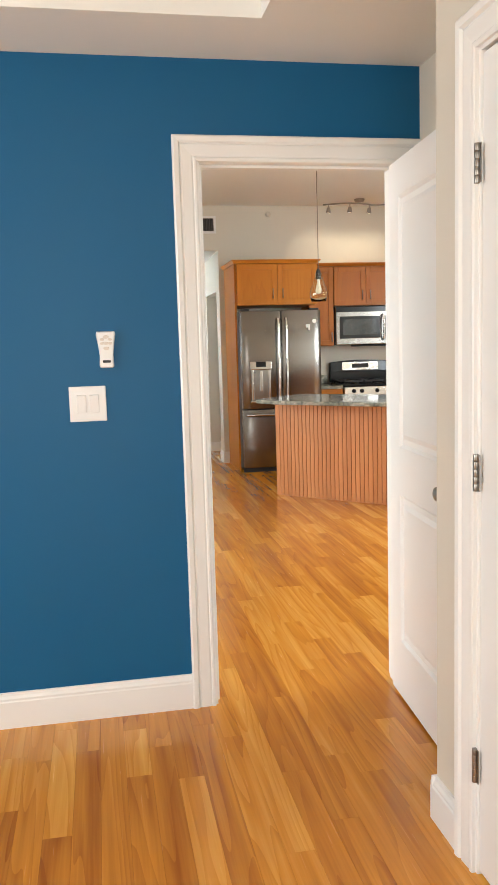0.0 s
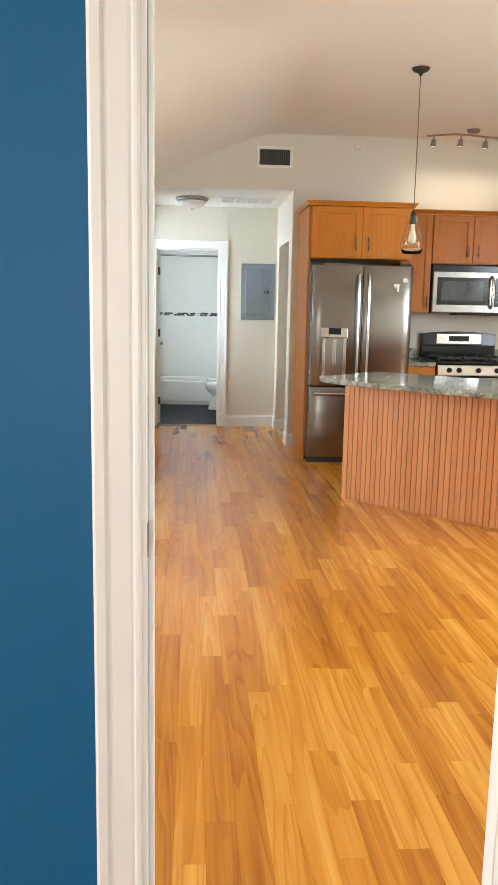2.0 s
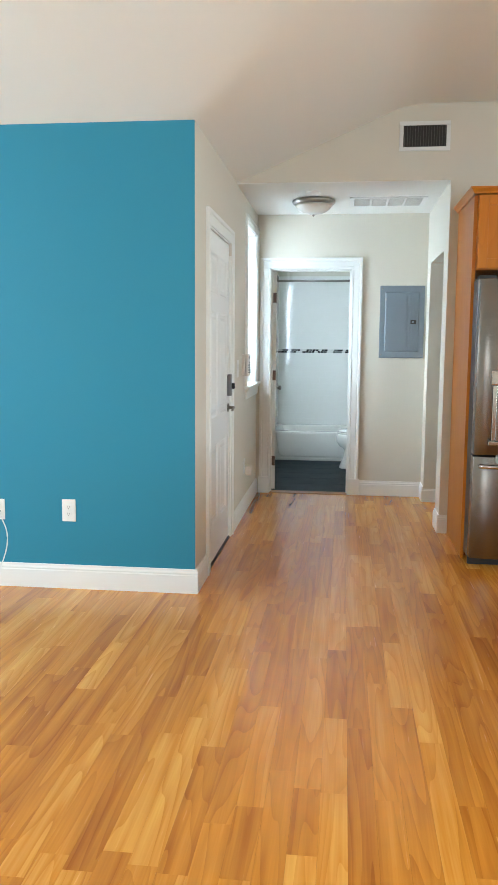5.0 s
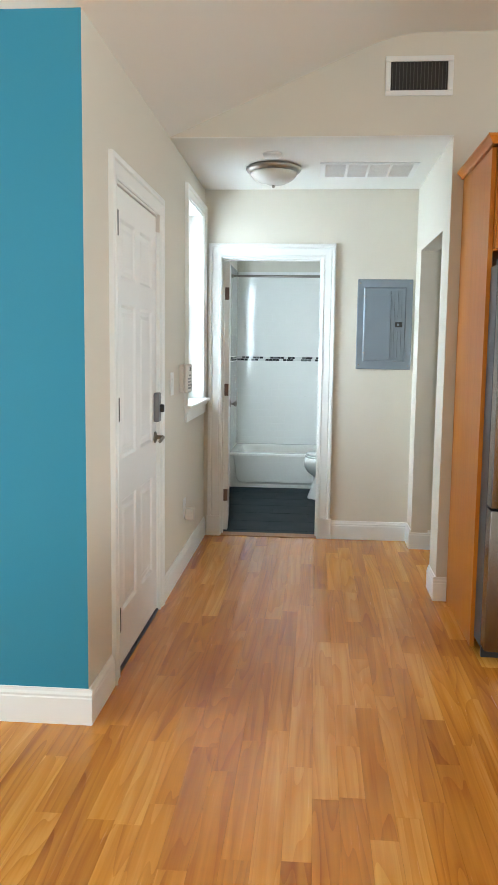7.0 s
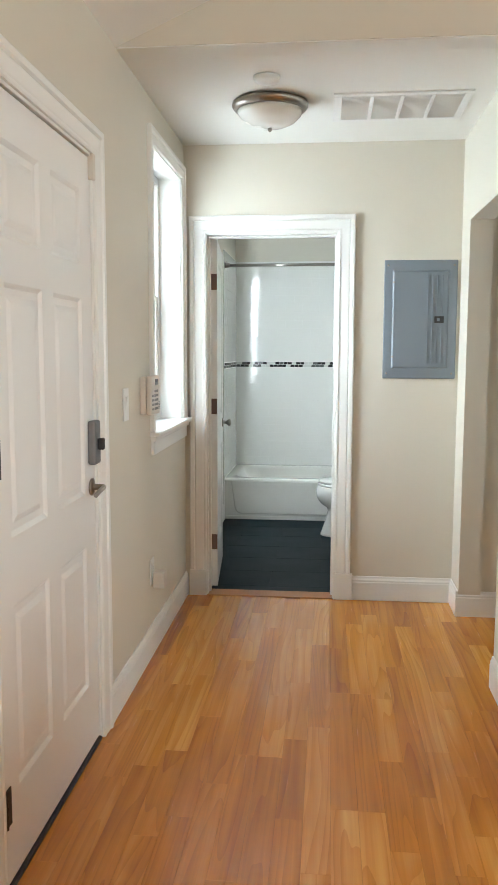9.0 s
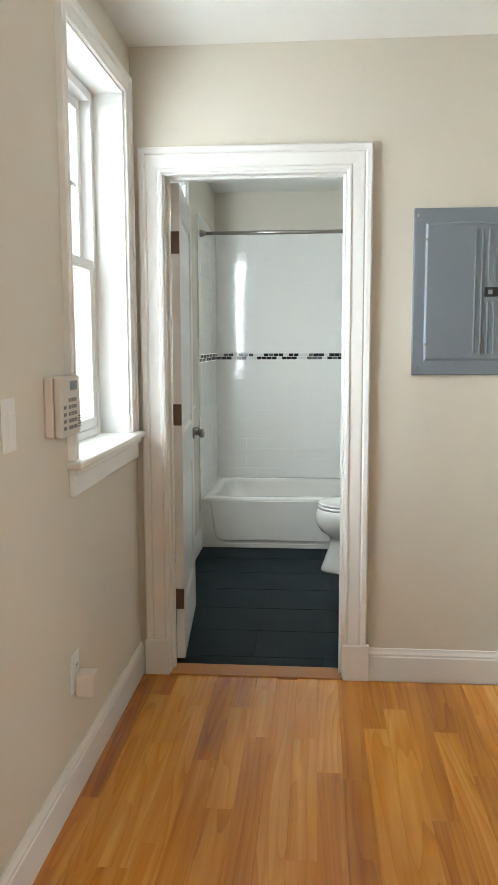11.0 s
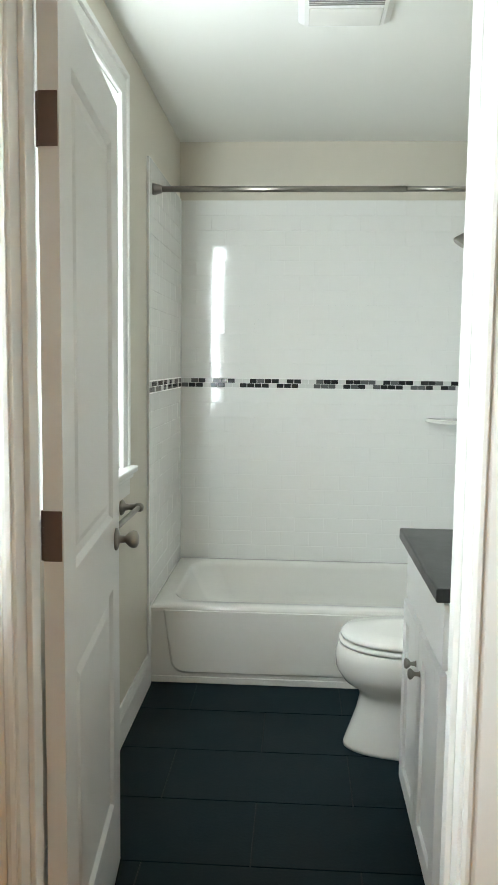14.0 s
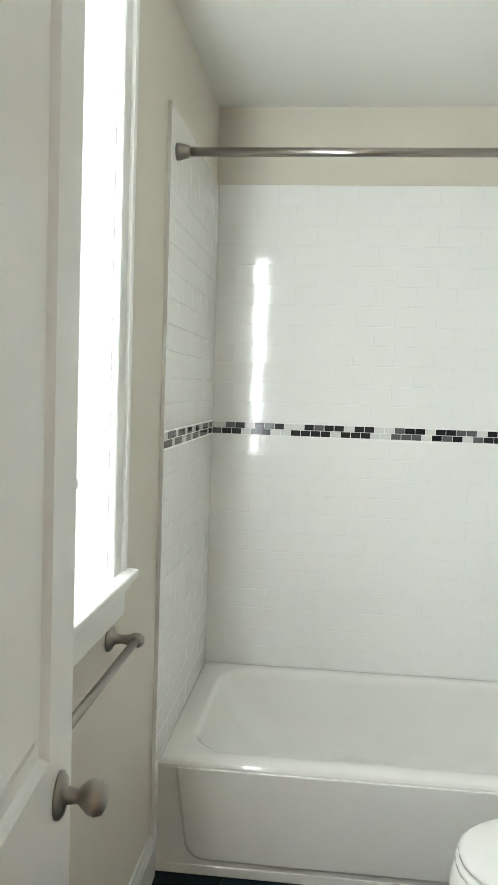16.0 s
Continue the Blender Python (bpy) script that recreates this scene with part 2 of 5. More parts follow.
def cube(bm, x0, x1, y0, y1, z0, z1, mi=0):
    v = [bm.verts.new((x, y, z)) for x in (x0, x1) for y in (y0, y1) for z in (z0, z1)]
    fs = [bm.faces.new([v[i] for i in q]) for q in ((0, 1, 3, 2), (4, 6, 7, 5), (0, 4, 5, 1), (2, 3, 7, 6), (0, 2, 6, 4), (1, 5, 7, 3))]
    for f in fs:
        f.material_index = mi
    return fs


def finish(name, bm, mats, parent=None, bevel=0.0, smooth=False, seg=2):
    bmesh.ops.recalc_face_normals(bm, faces=bm.faces[:])
    me = bpy.data.meshes.new(name)
    bm.to_mesh(me)
    bm.free()
    ob = new(name, me)
    for m in mats if isinstance(mats, (list, tuple)) else [mats]:
        me.materials.append(m)
    if smooth:
        for p in me.polygons:
            p.use_smooth = True
    if bevel:
        md = ob.modifiers.new("bevel", 'BEVEL')
        md.width, md.segments, md.limit_method, md.angle_limit = bevel, seg, 'ANGLE', radians(40)
    if parent:
        ob.parent = parent
    return ob


def block(name, x0, x1, y0, y1, z0, z1, mat, parent=None, bevel=0.003):
    bm = bmesh.new()
    cube(bm, x0, x1, y0, y1, z0, z1)
    return finish(name, bm, mat, parent, bevel)


def blocks(name, boxes, mat, parent=None, bevel=0.003):
    bm = bmesh.new()
    for q in boxes:
        cube(bm, *q)
    return finish(name, bm, mat, parent, bevel)


def empty(name, m=None):
    ob = new(name)
    ob.empty_display_size = 0.1
    if m:
        ob.matrix_world = m
    return ob


def lathe(bm, profile, seg=32, m=None, cap=True, mi=0):
    """Turns (radius, height) pairs about z."""
    rings = []
    for r, z in profile:
        rings.append([bm.verts.new((m or Matrix()) @ Vector((r * math.cos(2 * math.pi * i / seg), r * math.sin(2 * math.pi * i / seg), z))) for i in range(seg)])
    for a, b in zip(rings, rings[1:]):
        for i in range(seg):
            f = bm.faces.new((a[i], a[(i + 1) % seg], b[(i + 1) % seg], b[i]))
            f.smooth, f.material_index = True, mi
    if cap:
        bm.faces.new(rings[0][::-1]).material_index = mi
        bm.faces.new(rings[-1]).material_index = mi


def turned(name, profile, mat, parent=None, m=None, seg=32):
    bm = bmesh.new()
    lathe(bm, profile, seg, m)
    return finish(name, bm, mat, parent)


def tube(name, pts, r, mat, parent=None, seg=10, res=6):
    """A round rod or cable along a line of points, as a mesh."""
    bm = bmesh.new()
    P = [Vector(p) for p in pts]
    if res > 1 and len(P) > 2:
        Q = []
        for i in range(len(P) - 1):
            a, b, c, d = P[max(i - 1, 0)], P[i], P[i + 1], P[min(i + 2, len(P) - 1)]
            for k in range(res):
                t = k / res
                Q.append(0.5 * (2 * b + (c - a) * t + (2 * a - 5 * b + 4 * c - d) * t * t + (3 * b - a - 3 * c + d) * t ** 3))
        P = Q + [P[-1]]
    rings = []
    for i, p in enumerate(P):
        d = (P[min(i + 1, len(P) - 1)] - P[max(i - 1, 0)]).normalized()
        u = d.cross(Vector((0, 0, 1)))
        u = (u if u.length > 0.01 else d.cross(Vector((1, 0, 0)))).normalized()
        w = d.cross(u)
        rings.append([bm.verts.new(p + r * (math.cos(2 * math.pi * k / seg) * u + math.sin(2 * math.pi * k / seg) * w)) for k in range(seg)])
    for a, b in zip(rings, rings[1:]):
        for i in range(seg):
            bm.faces.new((a[i], a[(i + 1) % seg], b[(i + 1) % seg], b[i])).smooth = True
    bm.faces.new(rings[0][::-1])
    bm.faces.new(rings[-1])
    return finish(name, bm, mat, parent)


def wall(name, axis, p0, p1, a0, a1, z0, z1, holes, mats, paint=None):
    """A wall between p0 and p1 across its axis, from a0 to a1 along it, with holes (a0, a1, z0, z1). paint: {side: material index}."""
    bm = bmesh.new()
    A = sorted({a0, a1, *[h[0] for h in holes], *[h[1] for h in holes]})
    Z = sorted({z0, z1, *[h[2] for h in holes], *[h[3] for h in holes]})
    solid = {}
    for i in range(len(A) - 1):
        for j in range(len(Z) - 1):
            ca, cz = (A[i] + A[i + 1]) / 2, (Z[j] + Z[j + 1]) / 2
            solid[i, j] = not any(h[0] < ca < h[1] and h[2] < cz < h[3] for h in holes)
    verts = {}

    def vert(s, a, z):
        k = (s, round(a, 4), round(z, 4))
        if k not in verts:
            p = p1 if s else p0
            verts[k] = bm.verts.new((p, a, z) if axis == 'x' else (a, p, z))
        return verts[k]
    for (i, j), yes in solid.items():
        if not yes:
            continue
        a, b, c, d = A[i], A[i + 1], Z[j], Z[j + 1]
        for s in (0, 1):
            f = bm.faces.new([vert(s, a, c), vert(s, b, c), vert(s, b, d), vert(s, a, d)])
            f.material_index = (paint or {}).get(s, 0)
        for ni, nj, q in ((i - 1, j, (a, c, a, d)), (i + 1, j, (b, c, b, d)), (i, j - 1, (a, c, b, c)), (i, j + 1, (a, d, b, d))):
            if not solid.get((ni, nj), False):
                bm.faces.new([vert(0, q[0], q[1]), vert(1, q[0], q[1]), vert(1, q[2], q[3]), vert(0, q[2], q[3])])
    return tagged(finish(name, bm, mats), kind="structure")


def casing(name, axis, face, out, a0, a1, z0, z1, width=0.09, sill=False, label=""):
    """Moulded trim round an opening, mitred at the corners; face: the wall's plane; out: +1 or -1, the way it stands proud."""
    prof = [(0.0, 0.0), (0.0, 0.011), (0.006, 0.014), (0.012, 0.014), (0.016, 0.010), (0.022, 0.012), (width - 0.034, 0.015), (width - 0.028, 0.012), (width - 0.022, 0.020), (width - 0.006, 0.022), (width, 0.018), (width, 0.0)]
    bm = bmesh.new()
    rings = []
    for s, d in prof:
        pts = [(a0 - s, z0), (a0 - s, z1 + s), (a1 + s, z1 + s), (a1 + s, z0)]
        rings.append([bm.verts.new((face + out * d, a, z) if axis == 'x' else (a, face + out * d, z)) for a, z in pts])
    for r, q in zip(rings, rings[1:]):
        for k in range(3):
            bm.faces.new((r[k], r[k + 1], q[k + 1], q[k]))
    for k in (0, 3):
        bm.faces.new([r[k] for r in rings])
    return tagged(finish(name, bm, WHITE), label or "white painted moulded door casing on the wall", kind="structure")


def skirting(name, axis, face, out, a0, a1, h=0.135):
    """Baseboard with a moulded top."""
    prof = [(0, 0), (0.015, 0), (0.015, h - 0.035), (0.012, h - 0.03), (0.013, h - 0.022), (0.008, h - 0.012), (0.006, h), (0, h)]
    bm = bmesh.new()
    ends = [[bm.verts.new((face + out * d, a, z) if axis == 'x' else (a, face + out * d, z)) for d, z in prof] for a in (a0, a1)]
    for i in range(len(prof)):
        j = (i + 1) % len(prof)
        bm.faces.new((ends[0][i], ends[0][j], ends[1][j], ends[1][i]))
    bm.faces.new(ends[0])
    bm.faces.new(ends[1])
    return tagged(finish(name, bm, WHITE), "white painted wooden baseboard with moulded top edge", kind="structure")


def panel_leaf(name, w, h, panels, mat, parent=None, th=0.035, deep=0.009):
    """A framed leaf, its hinge edge at x=0, standing in the xz plane and y from -th to 0; panels (x0, x1, z0, z1) sunk on both faces."""
    bm = bmesh.new()
    X = sorted({0, w, *[p[0] for p in panels], *[p[1] for p in panels]})
    Z = sorted({0, h, *[p[2] for p in panels], *[p[3] for p in panels]})
    for side, y, s in ((0, 0.0, -1), (1, -th, 1)):
        vs = {}

        def vv(x, yy, z):
            k = (round(x, 4), round(yy, 4), round(z, 4))
            if k not in vs:
                vs[k] = bm.verts.new((x, yy, z))
            return vs[k]
        for i in range(len(X) - 1):
            for j in range(len(Z) - 1):
                cx, cz = (X[i] + X[i + 1]) / 2, (Z[j] + Z[j + 1]) / 2
                if any(p[0] < cx < p[1] and p[2] < cz < p[3] for p in panels):
                    continue
                bm.faces.new([vv(X[i], y, Z[j]), vv(X[i + 1], y, Z[j]), vv(X[i + 1], y, Z[j + 1]), vv(X[i], y, Z[j + 1])])
        for x0, x1, z0, z1 in panels:
            prev = [vv(x0, y, z0), vv(x1, y, z0), vv(x1, y, z1), vv(x0, y, z1)]
            for ins, dd in ((0.006, deep * 0.45), (0.012, deep), (0.032, deep), (0.05, deep * 0.35)):
                q = [bm.verts.new((x0 + ins, y + s * dd, z0 + ins)), bm.verts.new((x1 - ins, y + s * dd, z0 + ins)), bm.verts.new((x1 - ins, y + s * dd, z1 - ins)), bm.verts.new((x0 + ins, y + s * dd, z1 - ins))]
                for k in range(4):
                    bm.faces.new((prev[k], prev[(k + 1) % 4], q[(k + 1) % 4], q[k]))
                prev = q
            bm.faces.new(prev)
    for a, b in (((0, 0), (w, 0)), ((w, 0), (w, h)), ((w, h), (0, h)), ((0, h), (0, 0))):
        bm.faces.new([bm.verts.new((a[0], 0, a[1])), bm.verts.new((b[0], 0, b[1])), bm.verts.new((b[0], -th, b[1])), bm.verts.new((a[0], -th, a[1]))])
    bmesh.ops.remove_doubles(bm, verts=bm.verts[:], dist=0.0002)
    return finish(name, bm, mat, parent)


def hinge(parent, x, y, z, mat, size=0.09, leaf=(1, 0)):
    """A butt hinge: knuckle and a leaf that lies along `leaf`."""
    bm = bmesh.new()
    for k in range(5):
        lathe(bm, [(0.006, 0), (0.0068, 0.001), (0.0068, size / 5 - 0.002), (0.006, size / 5 - 0.001)], 10, Matrix.Translation((x, y, z - size / 2 + k * size / 5)))
    lx, ly = leaf
    x1, y1 = x + lx * 0.034, y + ly * 0.034
    cube(bm, min(x, x1) - (0.0016 if lx == 0 else 0), max(x, x1) + (0.0016 if lx == 0 else 0), min(y, y1) - (0.0016 if ly == 0 else 0), max(y, y1) + (0.0016 if ly == 0 else 0), z - size / 2, z + size / 2)
    return finish("hinge", bm, mat, parent)


def knob(parent, m, mat=None, name="knob"):
    return turned(name, [(0.029, 0), (0.029, 0.004), (0.023, 0.008), (0.011, 0.011), (0.009, 0.025), (0.014, 0.030), (0.021, 0.038), (0.0235, 0.046), (0.021, 0.055), (0.012, 0.060), (0.002, 0.061)], mat or NICKEL, parent, m, 28)


# ---- structure ----
HX, RX, BY, SY = 0.305, 1.81, 10.605, 9.195
FLAT, LOW = 3.03, 2.515

wall("wall_bedroom_north", 'y', 2.685, 2.80, -2.6, 4.6, 0, 3.2, [(0.742, 1.515, -0.01, 2.065)], [CREAM, BLUE], {0: 1})
wall("wall_bedroom_west", 'x', -2.75, -2.6, -2.75, 2.8, 0, 2.7, [(-0.1, 1.9, 0.7, 2.2)], [CREAM])
wall("wall_bedroom_south", 'y', -2.75, -2.6, -2.6, 1.4, 0, 2.7, [(-0.85, 0.85, 0.7, 2.2)], [CREAM])
wall("wall_closet", 'x', 1.265, 1.38, -2.6, 1.775, 0, 2.6, [(0.72, 1.535, -0.01, 2.06)], [CREAM])
wall("wall_closet_return", 'y', 1.66, 1.775, 1.38, 1.72, 0, 2.6, [], [CREAM])
wall("wall_bedroom_east", 'x', 1.60, 1.72, 1.775, 2.685, 0, 2.6, [], [CREAM])
wall("wall_closet_back", 'x', 2.0, 2.1, -2.6, 1.66, 0, 2.6, [], [CREAM])
wall("wall_living_west", 'x', -3.65, -3.5, 2.8, 7.54, 0, 3.2, [(3.4, 7.0, 0.75, 2.45)], [CREAM])
wall("wall_living_south_west", 'y', 2.685, 2.80, -3.65, -2.75, 0, 3.2, [], [CREAM])
wall("wall_teal", 'y', 7.54, 7.66, -3.65, HX - 0.001, 0, 2.7, [], [CREAM, TEAL], {0: 1})
wall("wall_hall_west", 'x', 0.085, HX, 7.541, BY, 0, 2.7, [(7.965, 8.86, -0.01, 2.055), (9.77, 10.50, 1.006, 2.32)], [CREAM])
wall("wall_bath_south", 'y', BY, 10.72, 0.085, 3.5, 0, 2.7, [(0.42, 1.16, -0.01, 2.045)], [CREAM])
wall("wall_bath_west", 'x', 0.03, 0.25, 10.72, 13.7, 0, 2.7, [(11.30, 12.165, 0.983, 2.30)], [CREAM])
wall("wall_bath_north", 'y', 13.575, 13.7, 0.25, 1.9, 0, 2.7, [], [CREAM])
wall("wall_bath_east", 'x', 1.785, 1.9, 10.72, 13.575, 0, 2.7, [], [CREAM])
wall("wall_hall_east", 'x', RX, 1.925, 9.321, BY, 0, 2.515, [(9.45, 10.36, -0.01, 2.06)], [CREAM])
wall("wall_kitchen_north", 'y', SY, 9.32, HX, 5.6, 0, 3.2, [(HX + 0.0, RX, -0.01, 2.515)], [CREAM])
wall("wall_side_passage_south", 'y', 9.32, 9.44, 1.925, 3.5, 0, 2.515, [], [CREAM])
wall("wall_side_passage_north", 'y', 10.37, 10.49, 1.925, 3.5, 0, 2.515, [], [CREAM])
wall("wall_side_passage_east", 'x', 3.4, 3.5, 9.44, 10.37, 0, 2.515, [], [CREAM])
wall("wall_kitchen_east", 'x', 5.6, 5.75, 2.8, 9.32, 0, 3.2, [(2.95, 5.65, 0.8, 2.4)], [CREAM])
wall("wall_living_south_east", 'y', 2.685, 2.80, 4.6, 5.75, 0, 3.2, [], [CREAM])

# ceilings
bm = bmesh.new()
cube(bm, -2.75, 1.72, 2.316, 2.685, 2.408, 2.70)
cube(bm, 0.92, 1.72, -2.75, 2.316, 2.408, 2.70)
cube(bm, -2.75, -2.2, -2.2, 2.316, 2.408, 2.70)
cube(bm, -2.75, 0.92, -2.75, -2.2, 2.408, 2.70)
cube(bm, -2.2, 0.92, -2.2, 2.316, 2.56, 2.70)
tagged(finish("ceiling_bedroom", bm, CEIL, None, 0.0), "white bedroom ceiling with a raised tray", kind="structure")

SL = 0.43


def soft_max(a, b, k):
    h = max(k - abs(a - b), 0) / k
    return max(a, b) + h * h * k * 0.25


def vault(x, y):
    """Height of the plastered vault: sloped off two walls, flat over the middle, with rounded folds."""
    a, b = x - HX, 7.54 - y
    d = soft_max(a, b, min(0.5, 0.001 + 0.8 * max(0, a, b)))
    return -soft_max(-FLAT, -(LOW + SL * max(d, 0)), 0.07)


def steps(a, b, n):
    return [a + (b - a) * i / n for i in range(n + 1)]


GX = steps(-3.5, HX, 24) + steps(HX, 2.4, 30)[1:] + steps(2.4, 5.6, 8)[1:]
GY = steps(2.8, 5.6, 10) + steps(5.6, 7.54, 26)[1:] + steps(7.54, SY, 16)[1:]
bm = bmesh.new()
grid = {}
for x in GX:
    for y in GY:
        if x < HX - 0.001 and y > 7.541:
            continue
        grid[x, y] = (bm.verts.new((x, y, vault(x, y))), bm.verts.new((x, y, 3.25)))
for x0, x1 in zip(GX, GX[1:]):
    for y0, y1 in zip(GY, GY[1:]):
        c = [(x0, y0), (x1, y0), (x1, y1), (x0, y1)]
        if all(p in grid for p in c):
            bm.faces.new([grid[p][0] for p in c]).smooth = True
            bm.faces.new([grid[p][1] for p in c][::-1])
tagged(finish("ceiling_living", bm, CEIL), "off-white vaulted living room ceiling", kind="structure")
tagged(blocks("ceiling_hall", [(HX, RX, 9.32, BY, 2.511, 2.7), (HX, RX, SY + 0.002, 9.3195, 2.511, 2.5145)], CEIL, None, 0), "white hall ceiling", kind="structure")
tagged(block("ceiling_side_passage", 1.925, 3.5, 9.44, 10.37, 2.49, 2.6, CEIL, None, 0), "white ceiling", kind="structure")
tagged(block("ceiling_bath", 0.25, 1.785, 10.72, 13.575, 2.507, 2.7, CEIL, None, 0), "white bathroom ceiling", kind="structure")
tagged(block("ceiling_closet", 1.38, 2.0, -2.6, 1.66, 2.41, 2.6, CEIL, None, 0), "white closet ceiling", kind="structure")

# subfloor
tagged(block("subfloor", -3.7, 5.8, -2.8, 13.75, -0.2, -0.018, DARKGAP, None, 0), "dark subfloor under the boards", kind="structure")

# skirtings
skirting("baseboard_bedroom", 'y', 2.685, -1, -2.6, 0.6565)
skirting("baseboard_closet", "x", 1.265, -1, 1.628, 1.7745)
skirting("baseboard_closet_return", 'y', 1.775, 1, 1.25, 1.60)
skirting("baseboard_bedroom_east", 'x', 1.60, -1, 1.79, 2.66)
skirting("baseboard_teal", 'y', 7.54, -1, -3.5, HX + 0.015)
skirting("baseboard_hall_corner", "x", HX, 1, 7.5405, 7.872)
skirting("baseboard_hall_west", 'x', HX, 1, 8.952, BY)
skirting("baseboard_hall_north", 'y', BY, -1, 1.255, RX)
skirting("baseboard_hall_east", "x", RX, -1, SY + 0.0005, 9.45)
skirting("baseboard_hall_east_end", 'x', RX, -1, 10.36, BY - 0.016)
skirting("baseboard_stub", 'y', SY, -1, RX - 0.015, 1.868)
skirting("baseboard_passage", 'y', 10.37, -1, RX - 0.014, 3.4)
skirting("baseboard_bath_west", 'x', 0.25, 1, 10.72, 12.68)
skirting("baseboard_living_north", 'y', 2.80, 1, -3.5, 0.65)

# jambs and casings
def jamb(name, axis, p0, p1, a0, a1, z1, th=0.014, stop=None):
    boxes = []
    for q in ((a0, a0 + th, 0, z1), (a1 - th, a1, 0, z1), (a0 + th, a1 - th, z1 - th, z1)):
        boxes.append((p0, p1, q[0], q[1], q[2], q[3]) if axis == 'x' else (q[0], q[1], p0, p1, q[2], q[3]))
    if stop:
        s0, s1 = stop
        for q in ((a0 + th, a0 + th + 0.011, 0, z1 - th), (a1 - th - 0.011, a1 - th, 0, z1 - th), (a0 + th + 0.011, a1 - th - 0.011, z1 - th - 0.011, z1 - th)):
            boxes.append((s0, s1, q[0], q[1], q[2], q[3]) if axis == 'x' else (q[0], q[1], s0, s1, q[2], q[3]))
    return tagged(blocks(name, boxes, WHITE, None, 0.002), "white painted door jamb", kind="structure")


jamb("door_frame_bedroom", 'y', 2.683, 2.802, 0.742, 1.515, 2.065, stop=(2.722, 2.76))
casing("trim_bedroom_door", 'y', 2.685, -1, 0.747, 1.508, 0, 2.052)
casing("trim_bedroom_door_outer", 'y', 2.80, 1, 0.747, 1.508, 0, 2.052)
jamb("door_frame_closet", 'x', 1.263, 1.382, 0.72, 1.535, 2.06, stop=(1.305, 1.34))
casing("trim_closet_door", 'x', 1.265, -1, 0.725, 1.530, 0, 2.055)
jamb("door_frame_front", 'x', 0.085, HX + 0.002, 7.965, 8.86, 2.055, stop=(0.20, 0.25))
casing("trim_front_door", 'x', HX, 1, 7.970, 8.855, 0, 2.05)
jamb("door_frame_bath", 'y', BY - 0.002, 10.722, 0.42, 1.16, 2.045, stop=(10.645, 10.68))
casing("trim_bath_door", 'y', BY, -1, 0.428, 1.152, 0, 2.04, 0.094)
for x0, x1 in ((0.33, 0.43), (1.15, 1.256)):
    tagged(block("trim_plinth", x0, x1, BY - 0.026, BY, 0, 0.15, WHITE, None, 0.003), "white plinth block under the door casing", kind="structure")
casing("trim_bath_door_inner", 'y', 10.72, 1, 0.428, 1.152, 0, 2.04, 0.10)
tagged(block("door_sill_bath", 0.434, 1.146, BY - 0.02, 10.70, -0.015, 0.006, SILLWOOD, None, 0.004), "oak threshold at the bathroom door", kind="structure")


# windows
def sash_window(name, wx, x_out, y0, y1, z0, z1, stool_y1, label):
    """Double-hung window in a west wall: deep white reveal, two sashes with one muntin each, stool and apron."""
    w = empty(name)
    tagged(w, label, kind="structure")
    t = 0.012
    blocks("reveal", [(x_out, wx, y0, y0 + t, z0, z1), (x_out, wx, y1 - t, y1, z0, z1), (x_out, wx, y0 + t, y1 - t, z1 - t, z1)], WHITE, w, 0.001)
    a0, a1, b0, b1 = y0 + t, y1 - t, z0 + 0.022, z1 - t
    fx = x_out + 0.02
    blocks("frame", [(fx, fx + 0.085, a0, a0 + 0.035, b0, b1), (fx, fx + 0.085, a1 - 0.035, a1, b0, b1), (fx, fx + 0.085, a0 + 0.035, a1 - 0.035, b1 - 0.035, b1), (fx, fx + 0.085, a0 + 0.035, a1 - 0.035, b0, b0 + 0.03)], PLASTIC, w, 0.003)
    zm = (b0 + b1) / 2
    for sx, c0, c1, part in ((fx + 0.048, b0 + 0.03, zm + 0.022, "lower_sash"), (fx + 0.012, zm - 0.022, b1 - 0.035, "upper_sash")):
        e0, e1 = a0 + 0.036, a1 - 0.036
        s = 0.04
        bars = [(sx, sx + 0.032, e0, e0 + s, c0, c1), (sx, sx + 0.032, e1 - s, e1, c0, c1), (sx, sx + 0.032, e0 + s, e1 - s, c1 - s, c1), (sx, sx + 0.032, e0 + s, e1 - s, c0, c0 + s)]
        if part == "upper_sash":
            bars += [(sx + 0.006, sx + 0.026, (e0 + e1) / 2 - 0.009, (e0 + e1) / 2 + 0.009, c0 + s, c1 - s), (sx + 0.006, sx + 0.026, e0 + s, e1 - s, (c0 + c1) / 2 - 0.009, (c0 + c1) / 2 + 0.009)]
        blocks(part, bars, PLASTIC, w, 0.003)
        g = block("pane", sx + 0.013, sx + 0.017, e0 + s - 0.004, e1 - s + 0.004, c0 + s - 0.004, c1 - s + 0.004, PANE, w, 0)
        g.visible_shadow = False
    bm = bmesh.new()
    cube(bm, x_out, wx + 0.045, y0 - 0.075, stool_y1, z0, z0 + 0.022)
    finish("stool", bm, WHITE, w, 0.006, seg=3)
    bm = bmesh.new()
    cube(bm, wx, wx + 0.016, y0 - 0.06, stool_y1 - 0.012, z0 - 0.085, z0)
    cube(bm, wx + 0.0, wx + 0.028, y0 - 0.066, stool_y1 - 0.006, z0 - 0.022, z0 - 0.0005)
    finish("apron", bm, WHITE, w, 0.004)
    return w


